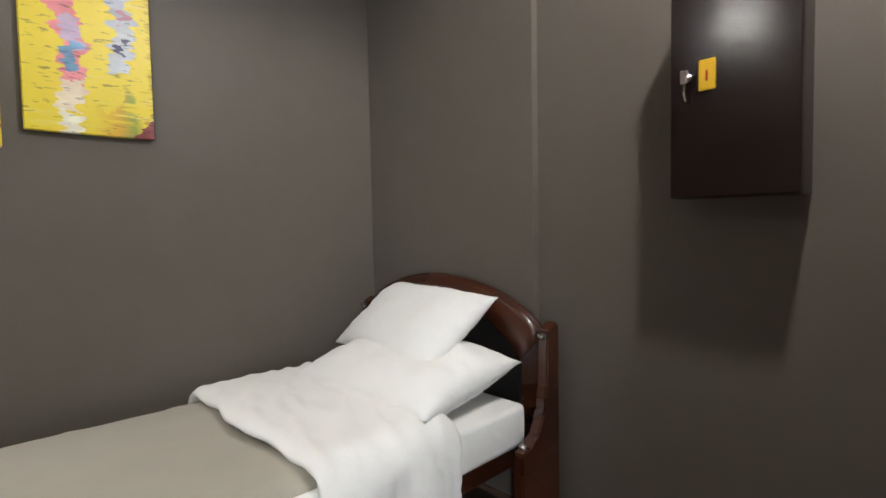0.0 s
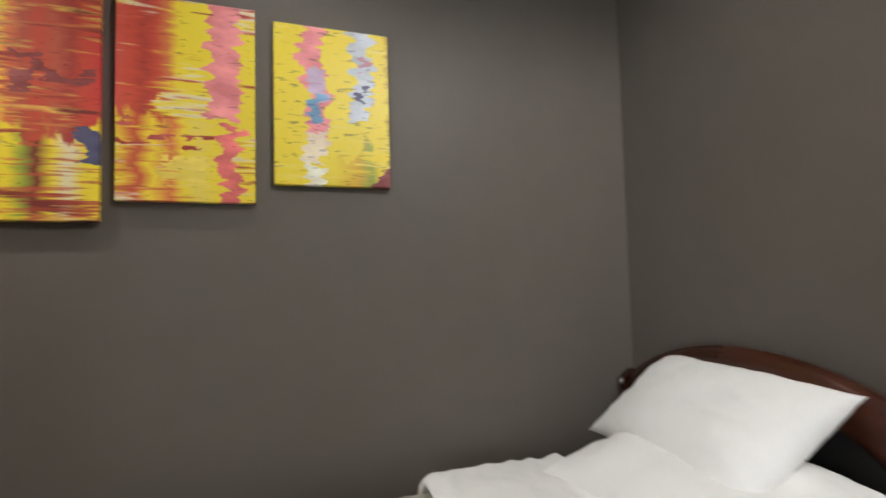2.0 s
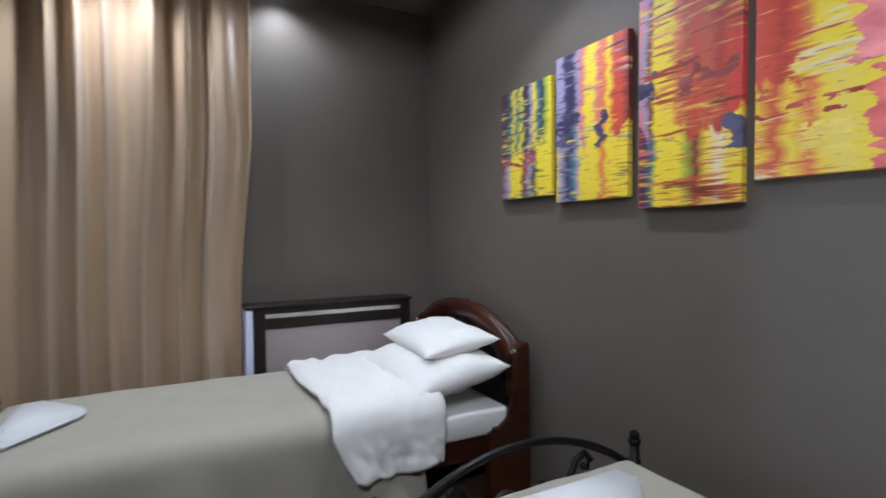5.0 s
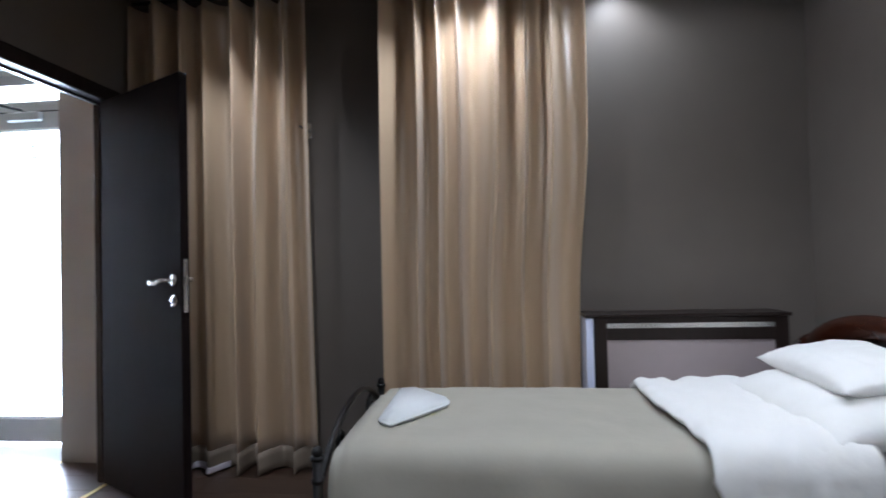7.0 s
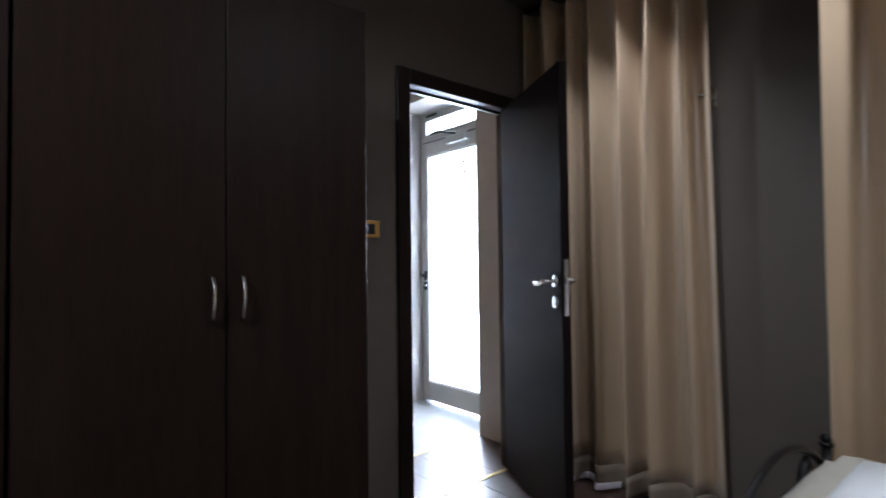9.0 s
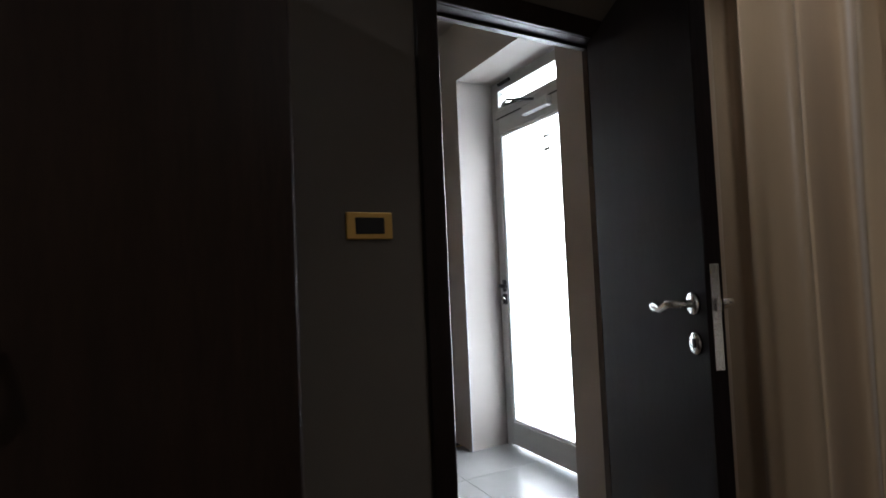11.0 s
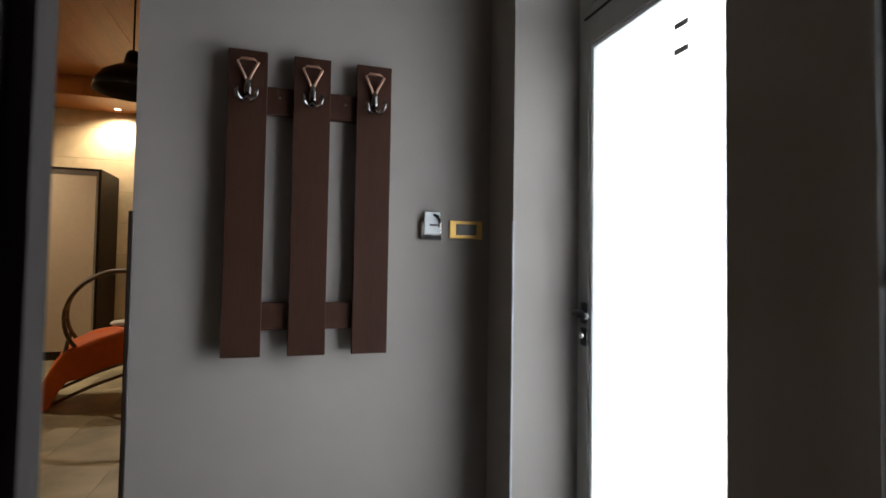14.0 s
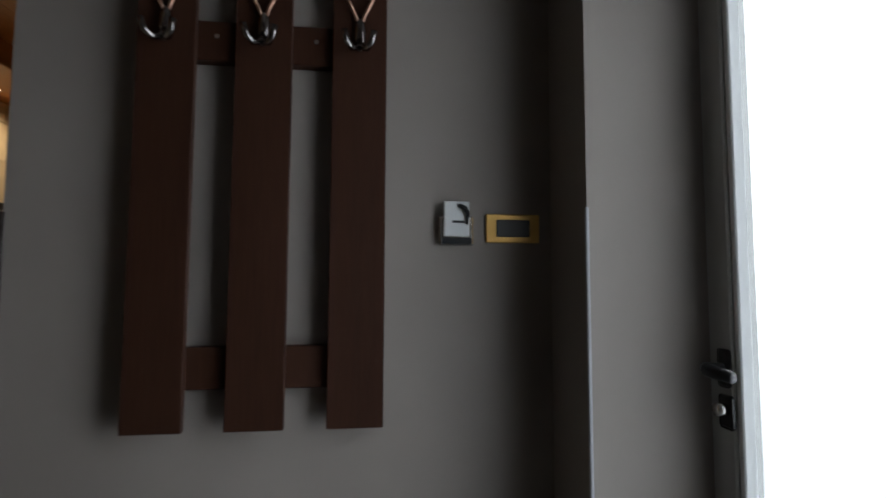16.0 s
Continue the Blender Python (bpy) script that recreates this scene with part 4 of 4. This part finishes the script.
# ---- downlights ----
def downlight(at, glowm, label):
    d = thing("downlight", label, "ceiling light", group="recessed downlights", at=at)
    bm = bmesh.new()
    ring = [(0.048, 0.0), (0.052, -0.006), (0.044, -0.009), (0.036, -0.004)]
    g = [[bm.verts.new((r * math.cos(a), r * math.sin(a), z)) for r, z in ring] for a in np.linspace(0, math.tau, 24, endpoint=False)]
    for k in range(24):
        for j in range(3):
            bm.faces.new((g[k][j], g[k][j + 1], g[(k + 1) % 24][j + 1], g[(k + 1) % 24][j]))
    part("trim_ring", bm, CHROME, d, "", True)
    part("bulb", cyl(bmesh.new(), (0, 0, -0.004), (0, 0, -0.002), 0.035, n=20), glowm, d, "glowing lamp face")


for sx, sy in SPOTS + WEAK + CURTAINS + BROAD + DIM + NARROW + WIDE:
    downlight((sx, sy, CEIL), LAMPGLOW, "small round recessed downlight, lit")
LOBSPOTS = [(10.1, LY - 0.24), (11.5, 4.1)]
for sx, sy in LOBSPOTS:
    downlight((sx, sy, LC - 0.27), LOBGLOW, "warm recessed downlight in the wooden soffit, lit")
    spot("lobby_beam", (sx, sy, LC - 0.31), 780, 160, 0.8, (1.0, 0.80, 0.55))

# ---- lobby things ----
ww = thing("sliding_wardrobe", "tall wardrobe with cream sliding doors and dark carcass", "wardrobe", at=(11.0, 4.11, 0))
part("side", B(0, 0.72, 0.0, 0.03, 0, 2.42, 0.003), WENGE, ww)
part("side", B(0, 0.72, 1.56, 1.59, 0, 2.42, 0.003), WENGE, ww)
part("top", B(0, 0.72, 0.03, 1.56, 2.39, 2.42), WENGE, ww)
part("plinth", B(0.02, 0.72, 0.03, 1.56, 0, 0.11), WENGE_B, ww)
part("back", B(0.70, 0.72, 0.03, 1.56, 0.11, 2.39), WENGE, ww)
part("track", B(0.0, 0.06, 0.03, 1.56, 2.33, 2.39), CHROME, ww, "pale metal track")
for y0, y1, x in ((0.03, 0.82, 0.005), (0.78, 1.56, 0.035)):
    d = part("sliding_door", B(x, x + 0.02, y0, y1, 0.11, 2.33), CREAM, ww)
    for yy in (y0, y1 - 0.025):
        part("grip", B(x - 0.004, x, yy, yy + 0.025, 0.11, 2.33), CHROME, d)
dc = thing("tall_cabinet", "tall dark wooden cabinet with a cornice", "cabinet", at=(9.3, LY - 0.45, 0))
part("body", B(0, 0.66, 0.0, 0.44, 0, 2.02, 0.004), WENGE, dc)
part("cornice", prism(bmesh.new(), [(-0.02, 2.02), (0.68, 2.02), (0.74, 2.09), (-0.08, 2.09)], -0.05, 0.44), WENGE, dc)
part("door", B(0.02, 0.32, -0.018, 0, 0.08, 1.98, 0.003), WENGE, dc)
part("door", B(0.335, 0.64, -0.018, 0, 0.08, 1.98, 0.003), WENGE, dc)
prof = [(0.035, 0.0), (0.062, 0.03), (0.066, 0.06), (0.04, 0.10), (0.02, 0.13), (0.024, 0.17), (0.036, 0.21), (0.026, 0.25), (0.042, 0.30), (0.05, 0.33), (0.022, 0.36), (0.028, 0.385), (0.012, 0.42)]
bm = bmesh.new()
g = [[bm.verts.new((r * math.cos(a), r * math.sin(a) * 0.8, z)) for r, z in prof] for a in np.linspace(0, math.tau, 16, endpoint=False)]
for k in range(16):
    for j in range(len(prof) - 1):
        bm.faces.new((g[k][j], g[(k + 1) % 16][j], g[(k + 1) % 16][j + 1], g[k][j + 1]))
bm.faces.new([q[0] for q in g][::-1]), bm.faces.new([q[-1] for q in g])
for s_ in (-1, 1):
    tube(bm, [(s_ * 0.03, 0, 0.33), (s_ * 0.075, 0, 0.36), (s_ * 0.095, 0, 0.43)], [0.014, 0.012, 0.007], 8)
fg = solid("figurine", bm, mat("polished_bronze", (0.42, 0.22, 0.07), 0.25, metal=1.0, var=0.3, scale=30), "small polished bronze figurine on the dark cabinet", "figurine", smooth=True)
fg.location = (9.42, LY - 0.30, 2.09)
pn = thing("pendant_lamp", "black metal dome pendant hanging on a cable", "pendant lamp", at=(7.5, 2.88, 2.42))
bm = bmesh.new()
prof = [(0.235, 0.0), (0.225, 0.055), (0.18, 0.12), (0.11, 0.165), (0.06, 0.19), (0.045, 0.26), (0.03, 0.29)]
g = [[bm.verts.new((r * math.cos(a), r * math.sin(a), z)) for r, z in prof] for a in np.linspace(0, math.tau, 32, endpoint=False)]
for k in range(32):
    for j in range(len(prof) - 1):
        bm.faces.new((g[k][j], g[(k + 1) % 32][j], g[(k + 1) % 32][j + 1], g[k][j + 1]))
cloth(part("shade", bm, BLACKM, pn, "", True), 0.004)
part("cable", cyl(bmesh.new(), (0, 0, 0.28), (0, 0, LC - 2.42 - 0.012), 0.006), BLACKM, pn)
part("socket", cyl(bmesh.new(), (0, 0, 0.14), (0, 0, 0.29), 0.026), BLACKM, pn)
ch = thing("rattan_chair", "rattan lounge chair draped in orange cloth", "chair", at=(8.95, 3.29, 0))
ch.rotation_euler = (0, 0, radians(17))
ch.scale = (0.94, 0.94, 0.94)
for s in (-0.3, 0.3):
    pts = [(s, 0.44 * math.cos(a), 0.80 + 0.43 * math.sin(a)) for a in np.linspace(0, math.tau, 40)]
    part("ring_arm", tube(bmesh.new(), pts, 0.018, 8), RATTAN, ch, "bent cane ring armrest", True)
    part("leg", tube(bmesh.new(), [(s, 0.40, 0.62), (s, 0.44, 0.40), (s, 0.54, 0.018)], 0.017, 8), RATTAN, ch, "", True)
    part("runner", tube(bmesh.new(), [(s, 0.54, 0.03), (s, 0.2, 0.18), (s, -0.3, 0.34), (s, -0.7, 0.44)], 0.015, 8), RATTAN, ch, "", True)
    part("leg", tube(bmesh.new(), [(s, -0.40, 0.62), (s, -0.45, 0.35), (s, -0.5, 0.018)], 0.017, 8), RATTAN, ch, "", True)
part("stretcher", tube(bmesh.new(), [(-0.3, 0.54, 0.05), (0.3, 0.54, 0.05)], 0.013, 8), RATTAN, ch)


def drape(u, v):
    w_ = -0.66 + u * 1.32
    over = max(0.0, abs(w_) - 0.34)
    s = math.copysign(min(abs(w_), 0.34) + over * 0.12, w_)
    path = [(0.62, 0.03), (0.52, 0.30), (0.40, 0.52), (0.15, 0.60), (-0.15, 0.68), (-0.45, 0.78), (-0.62, 0.95)]
    k = v * 5.999
    i = int(k)
    t = k - i
    y, z = (path[i][q] * (1 - t) + path[i + 1][q] * t for q in (0, 1))
    n_ = noise.noise(Vector((s * 5, v * 6, 3)))
    return Vector((s + 0.02 * n_ * (over > 0), y + 0.02 * n_, max(0.02, z + 0.03 * n_ - over * 0.85)))


cloth(part("cover", surf(bmesh.new(), drape, 36, 40), ORANGE, ch, "orange cloth cover", True), 0.03)
pc = bmesh.new()
bmesh.ops.create_uvsphere(pc, u_segments=18, v_segments=10, radius=1, matrix=Matrix.Translation((-0.1, -0.05, 0.72)) @ Matrix.Diagonal((0.16, 0.14, 0.035, 1)))
cs = solid("small_cushion", pc, LINEN, "small white cushion on the orange chair", "cushion", smooth=True)
cs.matrix_world = pose(8.95, 3.29, 0, 0, 0, 17) @ Matrix.Scale(0.94, 4)

# ---- floors: planks, tiles, stone ----
def piece(name, mesh, at, parent):
    o = bpy.data.objects.new(name, mesh)
    scene.collection.objects.link(o)
    o.location = at
    o.parent = parent
    return o


def slab(name, w_, d_, h_, material, bev=0.002):
    bm = B(-w_ / 2, w_ / 2, -d_ / 2, d_ / 2, -h_, 0, bev)
    me = bpy.data.meshes.new(name)
    bm.to_mesh(me)
    bm.free()
    me.materials.append(material)
    return me


fl = solid("floor", B(0, 4.28, YS - 0.2, YN + 0.04, -0.12, -0.010), GROUT, "dark glossy parquet floor of long boards", "floor", kind="structure")
pm = slab("plank", 1.0692, 0.1772, 0.008, PLANK, 0.0008)
for r in range(24):
    y = YS + 0.09 + r * 0.178
    if y > YN:
        break
    for k in range(4):
        piece("plank", pm, (0.535 + k * 1.07, y, 0), fl)
solid("threshold_trim", B(XE - 0.005, XE + 0.02, DY0, DY1, 0.0, 0.004, 0.001), BRASS, "brass threshold strip in the doorway", "trim", kind="structure")
solid("threshold_trim", B(4.268, 4.292, YS, 2.34, 0.0, 0.004, 0.001), BRASS, "brass strip between parquet and tile", "trim", kind="structure")
fh = solid("floor_hall", B(4.28, XH1, 0.66, 2.34, -0.12, -0.010), GROUT, "pale grey tiled hall floor", "floor", kind="structure")
tm = slab("tile", 0.6055, 0.6055, 0.008, TILE, 0.0008)
for i in range(2):
    for j in range(3):
        piece("tile", tm, (4.595 + i * 0.607, 0.965 + j * 0.607, 0), fh)
solid("floor_trim", B(XH1 - 0.105, XH1 - 0.09, YS, 2.34, 0.0, 0.005, 0.001), BRASS, "brass trim along the hall floor edge", "trim", kind="structure")
solid("floor_border", B(XH1 - 0.09, XH1 - 0.010, YS, 2.34, 0.0, 0.003), WENGE_B, "dark border strip beside the hall wall", "trim", kind="structure")
fb = solid("floor_lobby", B(XH0, LX, 2.34, LY, -0.12, -0.010), STONEJOINT, "beige brown stone tiled lobby floor", "floor", kind="structure")
sm = slab("stone_tile", 0.9045, 0.4505, 0.008, STONE, 0.001)
for i in range(9):
    for j in range(8):
        piece("stone_tile", sm, (XH0 + 0.45 + i * 0.906 - (0.3 if j % 2 else 0), 2.565 + j * 0.452, 0), fb)


def course(lo, hi, shift, step=0.896):
    """Start and end of each tile in one course from lo to hi."""
    p = lo - shift
    while p < hi:
        a, b = max(lo, p), min(hi, p + step - 0.005)
        if b - a > 0.03:
            yield a, b
        p += step


tile_mesh = {}
for wall, lo, hi, east in ((wl_e, 2.36, LY - 0.013, True), (wl_n, XH0 + 0.01, LX, False)):
    for k in range(8):
        for a, b in course(lo, hi, 0.42 if k % 2 else 0.0):
            key = (round(b - a, 3), east)
            if key not in tile_mesh:
                h_ = (b - a) / 2
                bm = B(0, 0.012, -h_, h_, -0.2205, 0.2205, 0.002) if east else B(-h_, h_, -0.012, 0, -0.2205, 0.2205, 0.002)
                tile_mesh[key] = bpy.data.meshes.new("wall_tile")
                bm.to_mesh(tile_mesh[key])
                bm.free()
                tile_mesh[key].materials.append(STONEWALL)
            z = 0.225 + k * 0.446
            piece("wall_tile", tile_mesh[key], (LX - 0.012, (a + b) / 2, z) if east else ((a + b) / 2, LY, z), wall)
